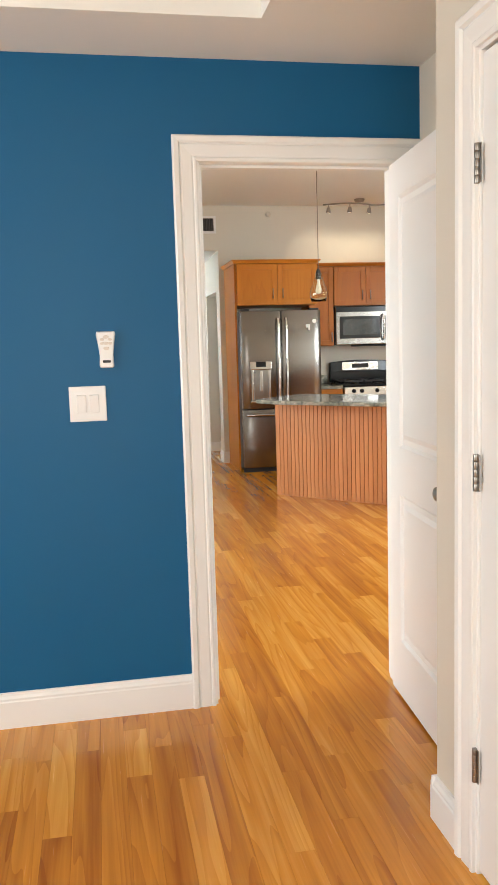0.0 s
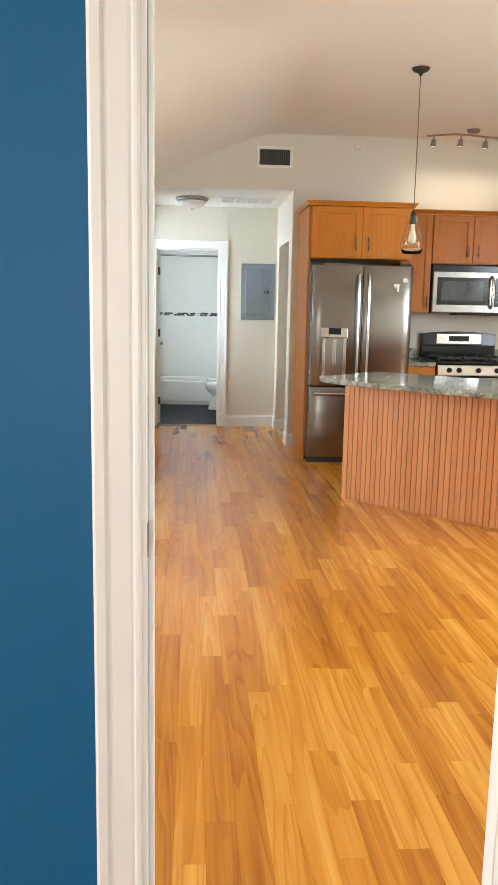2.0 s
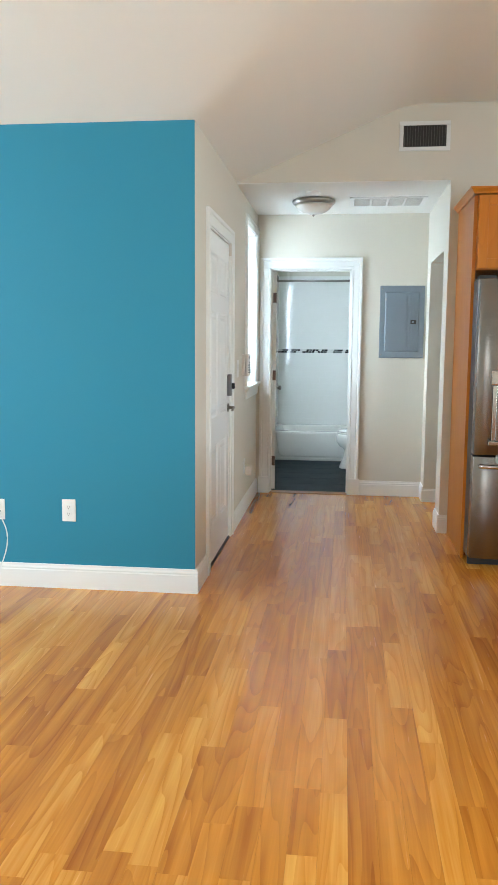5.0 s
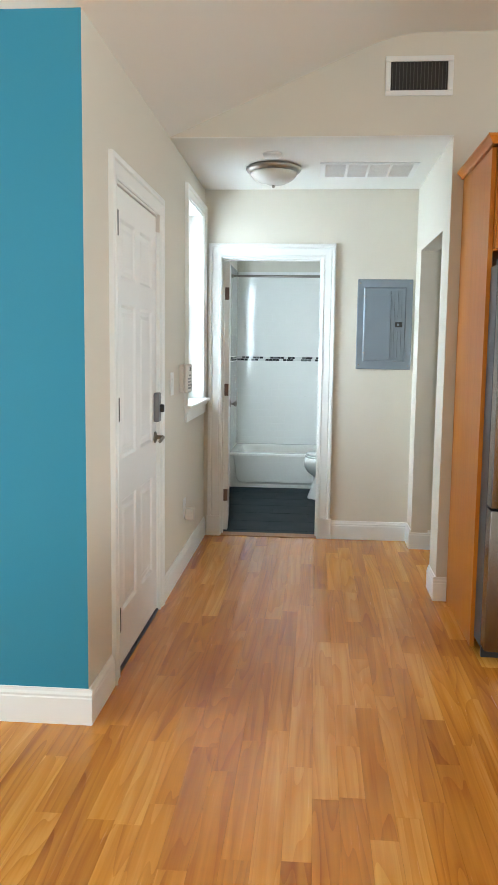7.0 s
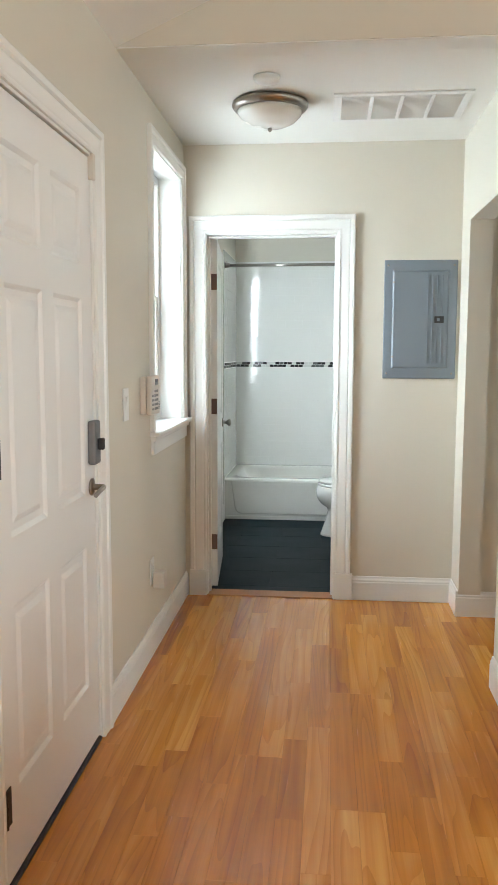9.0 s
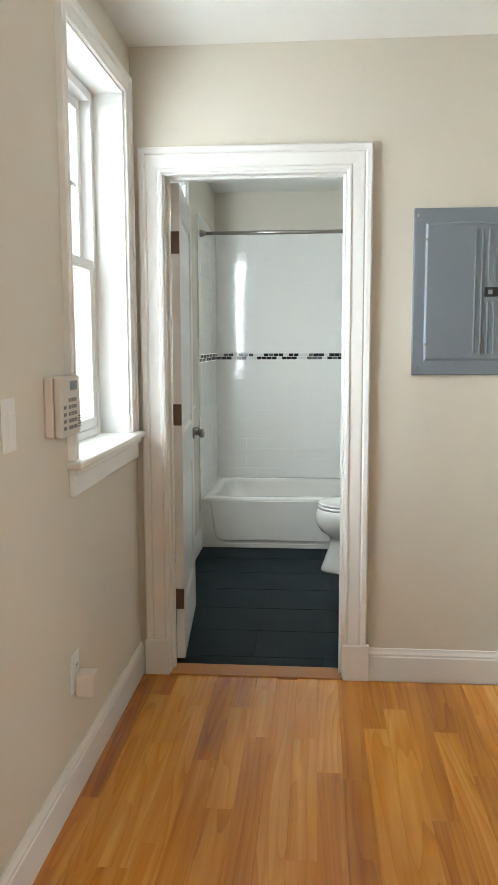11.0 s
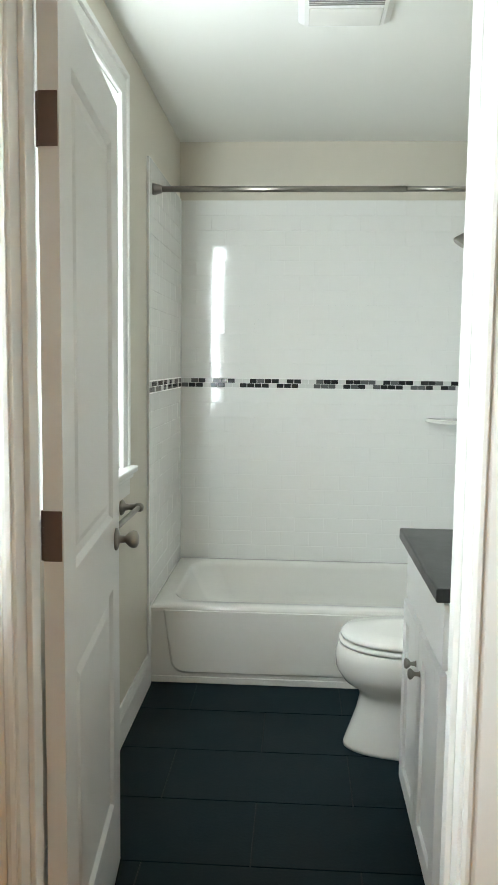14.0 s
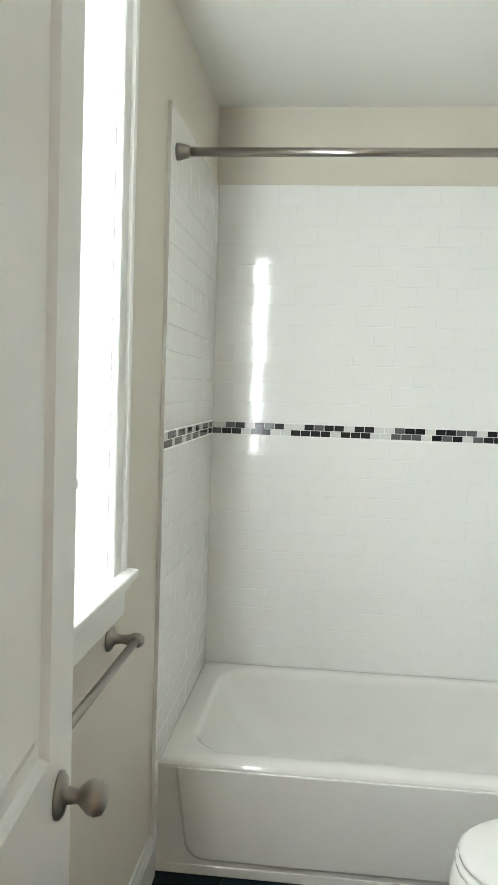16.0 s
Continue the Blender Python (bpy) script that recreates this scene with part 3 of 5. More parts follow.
sash_window("window_1", HX, 0.085, 9.77, 10.50, 1.008, 2.32, 10.582, "white double-hung window in a deep reveal with stool")
casing("trim_window_hall", 'x', HX, 1, 9.775, 10.495, 1.032, 2.315, 0.07, label="white moulded window casing")
sash_window("window_2", 0.25, 0.03, 11.30, 12.165, 0.985, 2.30, 12.27, "white bathroom window with half-lowered blind")
casing("trim_window_bath", 'x', 0.25, 1, 11.305, 12.16, 1.008, 2.295, 0.09, label="white moulded window casing")
tagged(block("backdrop", -6.1, -6.0, 5.0, 60.0, -3, 16, SKYCARD, None, 0), "bright hazy distance outside the windows", kind="structure")


# ---- doors ----
def door(name, m, w, h, panels, label, hinges, knob_at, mat_h, both=True):
    d = empty(name, m)
    tagged(d, label, "door")
    panel_leaf("leaf", w, h, panels, DOORW, d)
    for z in hinges:
        hinge(d, 0.0, 0.004, z, mat_h, leaf=(0, -1))
    if knob_at:
        x, z = knob_at
        knob(d, pose(x, 0, z, -90))
        if both:
            knob(d, pose(x, -0.035, z, 90))
        block("latch_plate", w - 0.001, w + 0.0015, -0.029, -0.006, z - 0.028, z + 0.028, NICKEL, d, 0.0005)
    return d


TWO = [(0.11, 0.60, 0.22, 0.80), (0.11, 0.60, 0.98, 1.90)]
# hinge edge at the casing, leaf swung into the room past a right angle
bed_door = door("bedroom_door", pose(1.503, 2.662, 0.012, 0, 0, -94.0), 0.71, 2.028, TWO, "white painted two-panel wooden door standing open", (0.2, 1.06, 1.80), (0.65, 0.90), NICKEL)
bath_door = door("bathroom_door", pose(0.436, 10.735, 0.012, 0, 0, 95.0), 0.71, 2.015, TWO, "white painted two-panel bathroom door standing open", (), (0.645, 0.918), BRONZE)
for z in (0.28, 1.08, 1.79):
    bm = bmesh.new()
    for k in range(3):
        lathe(bm, [(0.006, 0), (0.0068, 0.001), (0.0068, 0.029), (0.006, 0.030)], 12, Matrix.Translation((0.437, 10.741, z - 0.045 + k * 0.03)))
    cube(bm, 0.437, 0.470, 10.7315, 10.7345, z - 0.045, z + 0.045)
    hb = finish("hinge", bm, BRONZE, bath_door, 0.001)
    hb.matrix_parent_inverse = bath_door.matrix_basis.inverted()
    tagged(hb, "oil-rubbed bronze butt hinge")
closet_door = door("closet_door", pose(1.27, 1.52, 0.012, 0, 0, -90) @ Matrix.Diagonal((1, -1, 1, 1)), 0.785, 2.028, [(0.12, 0.665, 0.22, 0.80), (0.12, 0.665, 0.98, 1.90)], "white painted two-panel closet door, closed", (), None, NICKEL)
for z in (0.30, 1.06, 1.795):
    bm = bmesh.new()
    for k in range(5):
        lathe(bm, [(0.006, 0), (0.007, 0.001), (0.007, 0.0175), (0.006, 0.0185)], 12, Matrix.Translation((1.258, 1.527, z - 0.046 + k * 0.0185)))
    cube(bm, 1.259, 1.262, 1.510, 1.545, z - 0.045, z + 0.045)
    hb = finish("hinge", bm, NICKEL, closet_door, 0.0006)
    hb.matrix_parent_inverse = closet_door.matrix_basis.inverted()
    tagged(hb, "satin nickel butt hinge")

SIX = []
for x0, x1 in ((0.115, 0.385), (0.48, 0.75)):
    SIX += [(x0, x1, 0.23, 0.72), (x0, x1, 0.90, 1.55), (x0, x1, 1.66, 1.90)]
fd = empty("front_door", pose(0.299, 7.981, 0.016, 0, 0, 90) @ Matrix.Diagonal((1, -1, 1, 1)))
tagged(fd, "white six-panel entrance door, closed", "door")
panel_leaf("leaf", 0.862, 2.02, SIX, DOORW, fd, 0.042)
for z in (0.22, 1.115, 1.87):
    hinge(fd, 0.003, 0.010, z, BLACKM, 0.1, leaf=(1, 0))
bm = bmesh.new()
lathe(bm, [(0.030, 0), (0.030, 0.006), (0.018, 0.010), (0.011, 0.012), (0.010, 0.045)], 24, pose(0.82, 0, 0.915, -90))
finish("rose", bm, NICKEL, fd)
tube("lever", [(0.82, 0.045, 0.915), (0.79, 0.05, 0.917), (0.74, 0.05, 0.912), (0.71, 0.048, 0.905)], 0.008, NICKEL, fd)
bm = bmesh.new()
cube(bm, 0.785, 0.852, 0, 0.028, 0.995, 1.145)
finish("deadbolt_body", bm, surface("grey_lock_body", (0.22, 0.22, 0.23), 0.4, 0.6), fd, 0.008, seg=3)
blocks("thumb_turn", [(0.808, 0.828, 0.028, 0.05, 1.045, 1.085)], BLACKM, fd, 0.005)
tagged(block("contact_sensor", HX - 0.02, HX + 0.012, 8.83, 8.875, 1.965, 2.05, IVORY, None, 0.003), "small white door contact sensor on the door frame", "sensor")
tagged(block("door_sill_front", 0.09, HX + 0.004, 7.98, 8.845, -0.012, 0.012, BLACKM, None, 0.004), "dark metal threshold under the entrance door", kind="structure")


# strike plate in the bedroom frame
bm = bmesh.new()
cube(bm, 0.7562, 0.7580, 2.69, 2.718, 0.90, 0.965)
cube(bm, 0.7575, 0.7585, 2.697, 2.711, 0.918, 0.947)
tagged(finish("trim_strike", bm, NICKEL, None, 0.0005), "satin metal strike plate on the door jamb", kind="structure")


# ---- bedroom wall things ----
def plate(name, m, w, h, label, category, rockers=0, sockets=0, mat=None):
    """A wall plate lying in its xz plane, standing proud towards -y."""
    e = empty(name, m)
    tagged(e, label, category)
    bm = bmesh.new()
    cube(bm, -w / 2, w / 2, -0.006, 0, -h / 2, h / 2)
    finish("cover", bm, mat or PLASTIC, e, 0.003, seg=2)
    for k in range(rockers):
        x = (k - (rockers - 1) / 2) * 0.046
        bm = bmesh.new()
        v = [bm.verts.new(p) for p in ((x - 0.0165, -0.0065, -0.033), (x + 0.0165, -0.0065, -0.033), (x + 0.0165, -0.0065, 0.033), (x - 0.0165, -0.0065, 0.033), (x - 0.015, -0.0075, -0.031), (x + 0.015, -0.0075, -0.031), (x + 0.015, -0.0115, 0.031), (x - 0.015, -0.0115, 0.031))]
        for q in ((4, 5, 6, 7), (0, 1, 5, 4), (1, 2, 6, 5), (2, 3, 7, 6), (3, 0, 4, 7)):
            bm.faces.new([v[i] for i in q])
        finish("rocker", bm, mat or PLASTIC, e)
    for k in range(sockets):
        z = (k - 0.5) * 0.039
        bm = bmesh.new()
        lathe(bm, [(0.017, 0), (0.017, 0.003), (0.015, 0.004)], 20, pose(0, -0.0055, z, 90))
        finish("socket", bm, mat or PLASTIC, e)
        blocks("slot", [(-0.0075, -0.0055, -0.0101, -0.0096, z - 0.002, z + 0.007), (0.0055, 0.0075, -0.0101, -0.0096, z - 0.002, z + 0.006), (-0.002, 0.002, -0.0101, -0.0096, z - 0.011, z - 0.007)], BLACKM, e, 0)
    return e


plate("light_switch", pose(0.317, 2.685, 1.195), 0.132, 0.128, "white double rocker switch plate on the blue wall", "switch", rockers=2)
rc = empty("fan_remote", pose(0.392, 2.685, 1.389))
tagged(rc, "white ceiling fan remote in its wall holder", "remote control")
bm = bmesh.new()
out = [(-0.033, 0.066), (-0.036, 0.055), (-0.030, 0.02), (-0.025, -0.02), (-0.027, -0.062), (-0.022, -0.067)]
ring = out + [(-x, z) for x, z in out[::-1]]
lo = [bm.verts.new((x, 0, z)) for x, z in ring]
hi = [bm.verts.new((x * 0.9, -0.019, z * 0.95)) for x, z in ring]
for i in range(len(ring)):
    j = (i + 1) % len(ring)
    bm.faces.new((lo[i], lo[j], hi[j], hi[i]))
bm.faces.new(hi)
bm.faces.new(lo[::-1])
finish("holder", bm, PLASTIC, rc, 0.004, seg=3)
for x, z, r in ((0, 0.045, 0.008), (-0.014, 0.036, 0.006), (0.014, 0.036, 0.006), (-0.014, 0.022, 0.006), (0.014, 0.022, 0.006), (0, 0.022, 0.007), (0, 0.004, 0.008)):
    turned("button", [(r, 0), (r, 0.002), (r * 0.8, 0.003)], IVORY, rc, pose(x, -0.0188, z, 90) @ Matrix.Diagonal((1.3, 0.8, 1, 1)), 16)
block("dark_label", -0.014, 0.014, -0.0196, -0.0186, -0.047, -0.038, BLACKM, rc, 0)

# ---- living room wall ----
plate("wall_outlet", pose(-0.409, 7.54, 0.445), 0.078, 0.125, "white duplex outlet on the teal wall", "outlet", sockets=2)
plate("wall_outlet", pose(-0.82, 7.54, 0.44), 0.078, 0.118, "white cable outlet on the teal wall", "outlet")
cb = empty("wall_cable", pose(-0.80, 7.53, 0.43))
tagged(cb, "white coaxial cable hanging from the wall outlet", "cable")
tube("lead", [(-0.01, -0.004, 0.0), (0.02, -0.05, -0.02), (0.055, -0.06, -0.10), (0.05, -0.06, -0.20), (0.0, -0.07, -0.33), (-0.08, -0.1, -0.40), (-0.25, -0.14, -0.424), (-0.5, -0.12, -0.426)], 0.0035, PLASTIC, cb)
turned("connector", [(0.006, 0), (0.006, 0.012)], NICKEL, cb, pose(-0.01, 0.005, 0, 90), 12)


# ---- hall things ----
plate("light_switch", pose(HX, 9.255, 1.185, 0, 0, 90), 0.08, 0.13, "white rocker switch plate beside the entrance door", "switch", rockers=1)
plate("wall_outlet", pose(HX, 9.70, 0.385, 0, 0, 90), 0.075, 0.12, "white outlet on the cream hall wall", "outlet", sockets=2)
pl = empty("plug_adapter", pose(HX + 0.0098, 9.71, 0.345))
tagged(pl, "small ivory plug-in power adapter in the outlet", "adapter")
bm = bmesh.new()
cube(bm, 0.0, 0.055, -0.032, 0.032, -0.036, 0.036)
finish("case", bm, IVORY, pl, 0.006, seg=3)
kp = empty("alarm_keypad", pose(HX, 9.598, 1.205) @ Matrix.Diagonal((1.15, 1.28, 1.06, 1)))
tagged(kp, "ivory alarm keypad with buttons and small display", "alarm keypad")
bm = bmesh.new()
cube(bm, 0, 0.022, -0.067, 0.067, -0.078, 0.078)
finish("back_case", bm, IVORY, kp, 0.004)
bm = bmesh.new()
cube(bm, 0.023, 0.044, -0.066, 0.066, -0.08, 0.08)
finish("front_case", bm, IVORY, kp, 0.007, seg=3)
block("display", 0.0435, 0.0447, -0.01, 0.042, 0.042, 0.066, surface("dull_lcd", (0.12, 0.13, 0.12), 0.25), kp, 0.001)
KEY = surface("grey_key", (0.23, 0.22, 0.21), 0.5)
for r in range(5):
    for c in range(3):
        block("key", 0.0435, 0.0465, -0.022 + c * 0.02, -0.009 + c * 0.02, 0.012 - r * 0.018, 0.022 - r * 0.018, KEY, kp, 0.001)
for r in range(4):
    block("key", 0.0435, 0.0465, -0.056, -0.042, -0.005 - r * 0.018, 0.004 - r * 0.018, KEY, kp, 0.001)
for r in range(5):
    block("speaker_slot", 0.0435, 0.0446, 0.044, 0.064, -0.06 + r * 0.007, -0.057 + r * 0.007, BLACKM, kp, 0)

ep = empty("electrical_panel", pose(1.598, BY, 1.57))
tagged(ep, "grey steel electrical breaker panel set in the wall", "electrical panel")
bm = bmesh.new()
cube(bm, -0.195, 0.195, -0.012, 0, -0.318, 0.318)
finish("cover", bm, GREYP, ep, 0.005, seg=2)
bm = bmesh.new()
for q in ((-0.150, 0.150, -0.262, 0.262),):
    lo = [bm.verts.new((x, -0.0122, z)) for x, z in ((q[0], q[2]), (q[1], q[2]), (q[1], q[3]), (q[0], q[3]))]
    hi = [bm.verts.new((x, -0.019, z)) for x, z in ((q[0] + 0.008, q[2] + 0.008), (q[1] - 0.008, q[2] + 0.008), (q[1] - 0.008, q[3] - 0.008), (q[0] + 0.008, q[3] - 0.008))]
    for i in range(4):
        j = (i + 1) % 4
        bm.faces.new((lo[i], lo[j], hi[j], hi[i]))
    bm.faces.new(hi)
for k in range(4):
    x = 0.035 + k * 0.025
    for z0, z1 in (((-0.235, -0.035), (0.035, 0.235)) if k > 1 else ((-0.235, 0.235),)):
        cube(bm, x, x + 0.008, -0.0225, -0.019, z0, z1)
finish("panel_door", bm, GREYP, ep, 0.002)
block("latch", 0.075, 0.125, -0.024, -0.019, -0.018, 0.018, BLACKM, ep, 0.002)
block("latch_slider", 0.088, 0.104, -0.027, -0.024, -0.008, 0.008, GREYP, ep, 0.002)
for x in (-0.175, 0.175):
    for z in (-0.29, 0.29):
        turned("screw", [(0.006, 0), (0.006, 0.002), (0.003, 0.003)], NICKEL, ep, pose(x, -0.012, z, 90), 12)
for z in (-0.2, 0.2):
    turned("hinge_pin", [(0.005, 0), (0.006, 0.004), (0.006, 0.008)], NICKEL, ep, pose(-0.145, -0.016, z, 90), 12)

dl = empty("ceiling_lamp", pose(0.83, 9.88, 2.511))
tagged(dl, "flush dome ceiling lamp with nickel rim, unlit", "ceiling lamp")
turned("rim", [(0.150, 0.0), (0.170, -0.008), (0.172, -0.022), (0.160, -0.038), (0.148, -0.042)], NICKEL, dl, None, 48)
turned("glass_bowl", [(0.148, -0.040), (0.140, -0.060), (0.115, -0.085), (0.075, -0.104), (0.03, -0.113), (0.003, -0.114)], FROST, dl, None, 48)
turned("finial", [(0.004, -0.112), (0.010, -0.116), (0.011, -0.122), (0.006, -0.130), (0.002, -0.132)], NICKEL, dl, None, 16)
sd = empty("smoke_detector", pose(0.84, 9.55, 2.511))
tagged(sd, "white round smoke detector on the hall ceiling", "smoke detector")
turned("body", [(0.055, 0), (0.055, -0.010), (0.048, -0.02), (0.02, -0.024), (0.002, -0.024)], PLASTIC, sd, None, 32)


SLATDARK = surface("dark_vent_slat", (0.09, 0.085, 0.075), 0.5)


def grille(name, m, w, h, label, category, slats, mat, along='x', rim=0.028, ribs=0, backing=None):
    """A vent: rim, flat backing sheet whose default black paints the shade inside, slats. Lies in xz, faces -y."""
    e = empty(name, m)
    tagged(e, label, category)
    blocks("rim", [(-w / 2, w / 2, -0.008, 0, h / 2 - rim, h / 2), (-w / 2, w / 2, -0.008, 0, -h / 2, -h / 2 + rim), (-w / 2, -w / 2 + rim, -0.008, 0, -h / 2 + rim, h / 2 - rim), (w / 2 - rim, w / 2, -0.008, 0, -h / 2 + rim, h / 2 - rim)], mat, e, 0.003)
    block("duct_sheet", -w / 2 + rim, w / 2 - rim, -0.0015, -0.0005, -h / 2 + rim, h / 2 - rim, backing or BLACKM, e, 0)
    n = slats
    for k in range(n):
        if along == 'x':
            x = -w / 2 + rim + (k + 0.5) * (w - 2 * rim) / n
            block("slat", x - 0.0015, x + 0.0015, -0.007, -0.0015, -h / 2 + rim, h / 2 - rim, SLATDARK, e, 0)
        else:
            z = -h / 2 + rim + (k + 0.5) * (h - 2 * rim) / n
            block("slat", -w / 2 + rim, w / 2 - rim, -0.007, -0.0015, z - 0.002, z + 0.002, mat, e, 0)
    for k in range(ribs):
        x = -w / 2 + rim + (k + 1) * (w - 2 * rim) / (ribs + 1)
        block("rib", x - 0.008, x + 0.008, -0.009, -0.0015, -h / 2 + rim, h / 2 - rim, mat, e, 0.001)
    return e


grille("wall_vent", pose(1.62, SY, 2.812), 0.35, 0.2, "white framed dark air vent high on the wall", "air vent", 16, PLASTIC)
grille("return_air_grille", pose(1.415, 9.99, 2.511, 90, 0, 0), 0.60, 0.42, "white return air grille in the hall ceiling", "air vent", 22, PLASTIC, 'z', 0.035, 3, DULL)
tagged(turned("ceiling_sensor", [(0.032, 0), (0.032, 0.006), (0.02, 0.012), (0.002, 0.013)], CREAM, None, pose(2.42, SY, 2.93, 90), 24), "small white sprinkler cover on the wall", "sensor")


# ---- kitchen ----
def shaker(name, x0, x1, z0, z1, y, parent, pull=None, up=True):
    """A shaker cabinet door facing -y with a bar pull."""
    bm = bmesh.new()
    s = 0.058
    for q in ((x0, x0 + s, z0, z1), (x1 - s, x1, z0, z1), (x0 + s, x1 - s, z1 - s, z1), (x0 + s, x1 - s, z0, z0 + s)):
        cube(bm, q[0], q[1], y - 0.02, y, q[2], q[3])
    cube(bm, x0 + s - 0.002, x1 - s + 0.002, y - 0.010, y - 0.003, z0 + s - 0.002, z1 - s + 0.002)
    d = finish(name, bm, CABWOOD, parent, 0.002)
    if pull:
        px, pz = pull
        tube("pull", [(px, y - 0.045, pz - 0.055), (px, y - 0.045, pz + 0.055)], 0.006, NICKEL, d, 10, 1)
        for dz in (-0.04, 0.04):
            tube("pull_post", [(px, y - 0.018, pz + dz), (px, y - 0.045, pz + dz)], 0.0045, NICKEL, d, 8, 1)
    return d


def cabinet(name, x0, x1, y0, y1, z0, z1, doors, label, group="kitchen wall cabinets"):
    c = empty(name, pose(0, 0, 0))
    tagged(c, label, "cabinet", group)
    block("body", x0, x1, y0, y1, z0, z1, CABWOOD, c, 0.001)
    for i, d in enumerate(doors):
        shaker("cabinet_door", *d[:4], y0 - 0.001, c, d[4])
    return c


fc = cabinet("fridge_cabinet", 1.892, 2.80, 8.47, SY - 0.001, 1.835, 2.285, [(1.894, 2.344, 1.842, 2.278, (2.29, 1.96)), (2.348, 2.798, 1.842, 2.278, (2.40, 1.96))], "honey maple shaker cabinet over the fridge")
tp = empty("tall_end_panel")
tagged(tp, "tall honey maple side panel beside the fridge", "cabinet panel")
block("panel", 1.870, 1.8915, 8.50, SY - 0.001, 0, 2.285, CABWOOD, tp, 0.002)
bm = bmesh.new()


def crown(bm, x0, x1, y, yb, z, left=True, right=True):
    prof = [(0, 0), (0.012, 0.0), (0.016, 0.012), (0.030, 0.028), (0.034, 0.030), (0.034, 0.040), (0, 0.040)]
    rings = []
    for d, h in prof:
        rings.append([bm.verts.new(p) for p in ((x0 - (d if left else 0), yb, z + h), (x0 - (d if left else 0), y - d, z + h), (x1 + (d if right else 0), y - d, z + h), (x1 + (d if right else 0), yb, z + h))])
    for a, b in zip(rings, rings[1:]):
        for k in range(3):
            bm.faces.new((a[k], a[k + 1], b[k + 1], b[k]))
    bm.faces.new(rings[-1])


crown(bm, 1.870, 2.80, 8.45, SY - 0.002, 2.2855)
finish("crown_moulding", bm, CABWOOD, fc)
c2 = cabinet("wall_cabinet", 2.802, 3.108, 8.88, SY - 0.001, 1.37, 2.285, [(2.806, 3.104, 1.375, 2.278, (3.075, 1.47))], "narrow honey maple shaker wall cabinet")
c3 = cabinet("wall_cabinet", 3.110, 3.898, 8.88, SY - 0.001, 1.832, 2.285, [(3.114, 3.502, 1.838, 2.278, (3.455, 1.955)), (3.506, 3.894, 1.838, 2.278, (3.553, 1.955))], "honey maple shaker cabinet over the microwave")
c4 = cabinet("wall_cabinet", 3.900, 4.50, 8.88, SY - 0.001, 1.37, 2.285, [(3.904, 4.498, 1.375, 2.278, (3.94, 1.47))], "honey maple shaker wall cabinet")
bm = bmesh.new()
crown(bm, 2.838, 4.50, 8.86, SY - 0.002, 2.2855, False)
finish("crown_moulding", bm, CABWOOD, c3)


def base_cabinet(x0, x1, dx):
    c = empty("base_cabinet")
    tagged(c, "honey maple base cabinet under a granite counter", "cabinet", "kitchen base cabinets")
    blocks("body", [(x0, x1, 8.60, SY - 0.001, 0.10, 0.875), (x0, x1, 8.66, SY - 0.001, 0, 0.10)], CABWOOD, c, 0.001)
    shaker("cabinet_door", x0 + 0.003, x1 - 0.003, 0.11, 0.69, 8.599, c, (dx, 0.6))
    block("drawer", x0 + 0.003, x1 - 0.003, 8.579, 8.599, 0.70, 0.865, CABWOOD, c, 0.002)
    bm = bmesh.new()
    cube(bm, x0 - 0.002, x1 + 0.001, 8.57, SY - 0.001, 0.8755, 0.912)
    cube(bm, x0 - 0.002, x1 + 0.001, SY - 0.022, SY - 0.001, 0.9125, 1.015)
    finish("granite_top", bm, GRANITE, c, 0.006, seg=3)


base_cabinet(2.80, 3.118, 3.07)
base_cabinet(3.90, 4.9, 3.96)

# fridge
fr = empty("fridge", pose(2.335, 8.33, 0.0))
tagged(fr, "stainless steel french-door fridge with ice dispenser", "fridge")
block("case", -0.447, 0.44, 0.03, 0.83, 0.05, 1.765, surface("fridge_case", (0.08, 0.08, 0.085), 0.45, 0.3), fr, 0.004)
for hx in (-0.44, 0.34):
    block("hinge_cover", hx, hx + 0.10, 0.0, 0.10, 1.766, 1.79, BLACKM, fr, 0.004)
block("kick_grille", -0.44, 0.44, 0.035, 0.06, 0.0, 0.05, BLACKM, fr, 0.003)


def curved_door(name, x0, x1, z0, z1, parent, bulge=0.018):
    bm = bmesh.new()
    n = 10
    rows = []
    for i in range(n + 1):
        x = x0 + (x1 - x0) * i / n
        u = (x + 0.447) / 0.887 * 2 - 1
        e = min(1, min(i, n - i) / 1.0)
        y = -0.072 - bulge * (1 - u * u) + (0.012 if e == 0 else 0)
        rows.append([bm.verts.new((x, y, z0)), bm.verts.new((x, y, z1)), bm.verts.new((x, 0.028, z1)), bm.verts.new((x, 0.028, z0))])
    for a, b in zip(rows, rows[1:]):
        for k in range(4):
            f = bm.faces.new((a[k], b[k], b[(k + 1) % 4], a[(k + 1) % 4]))
            f.smooth = k == 0
    bm.faces.new(rows[0])
    bm.faces.new(rows[-1][::-1])
    return finish(name, bm, STEEL, parent, 0.004)


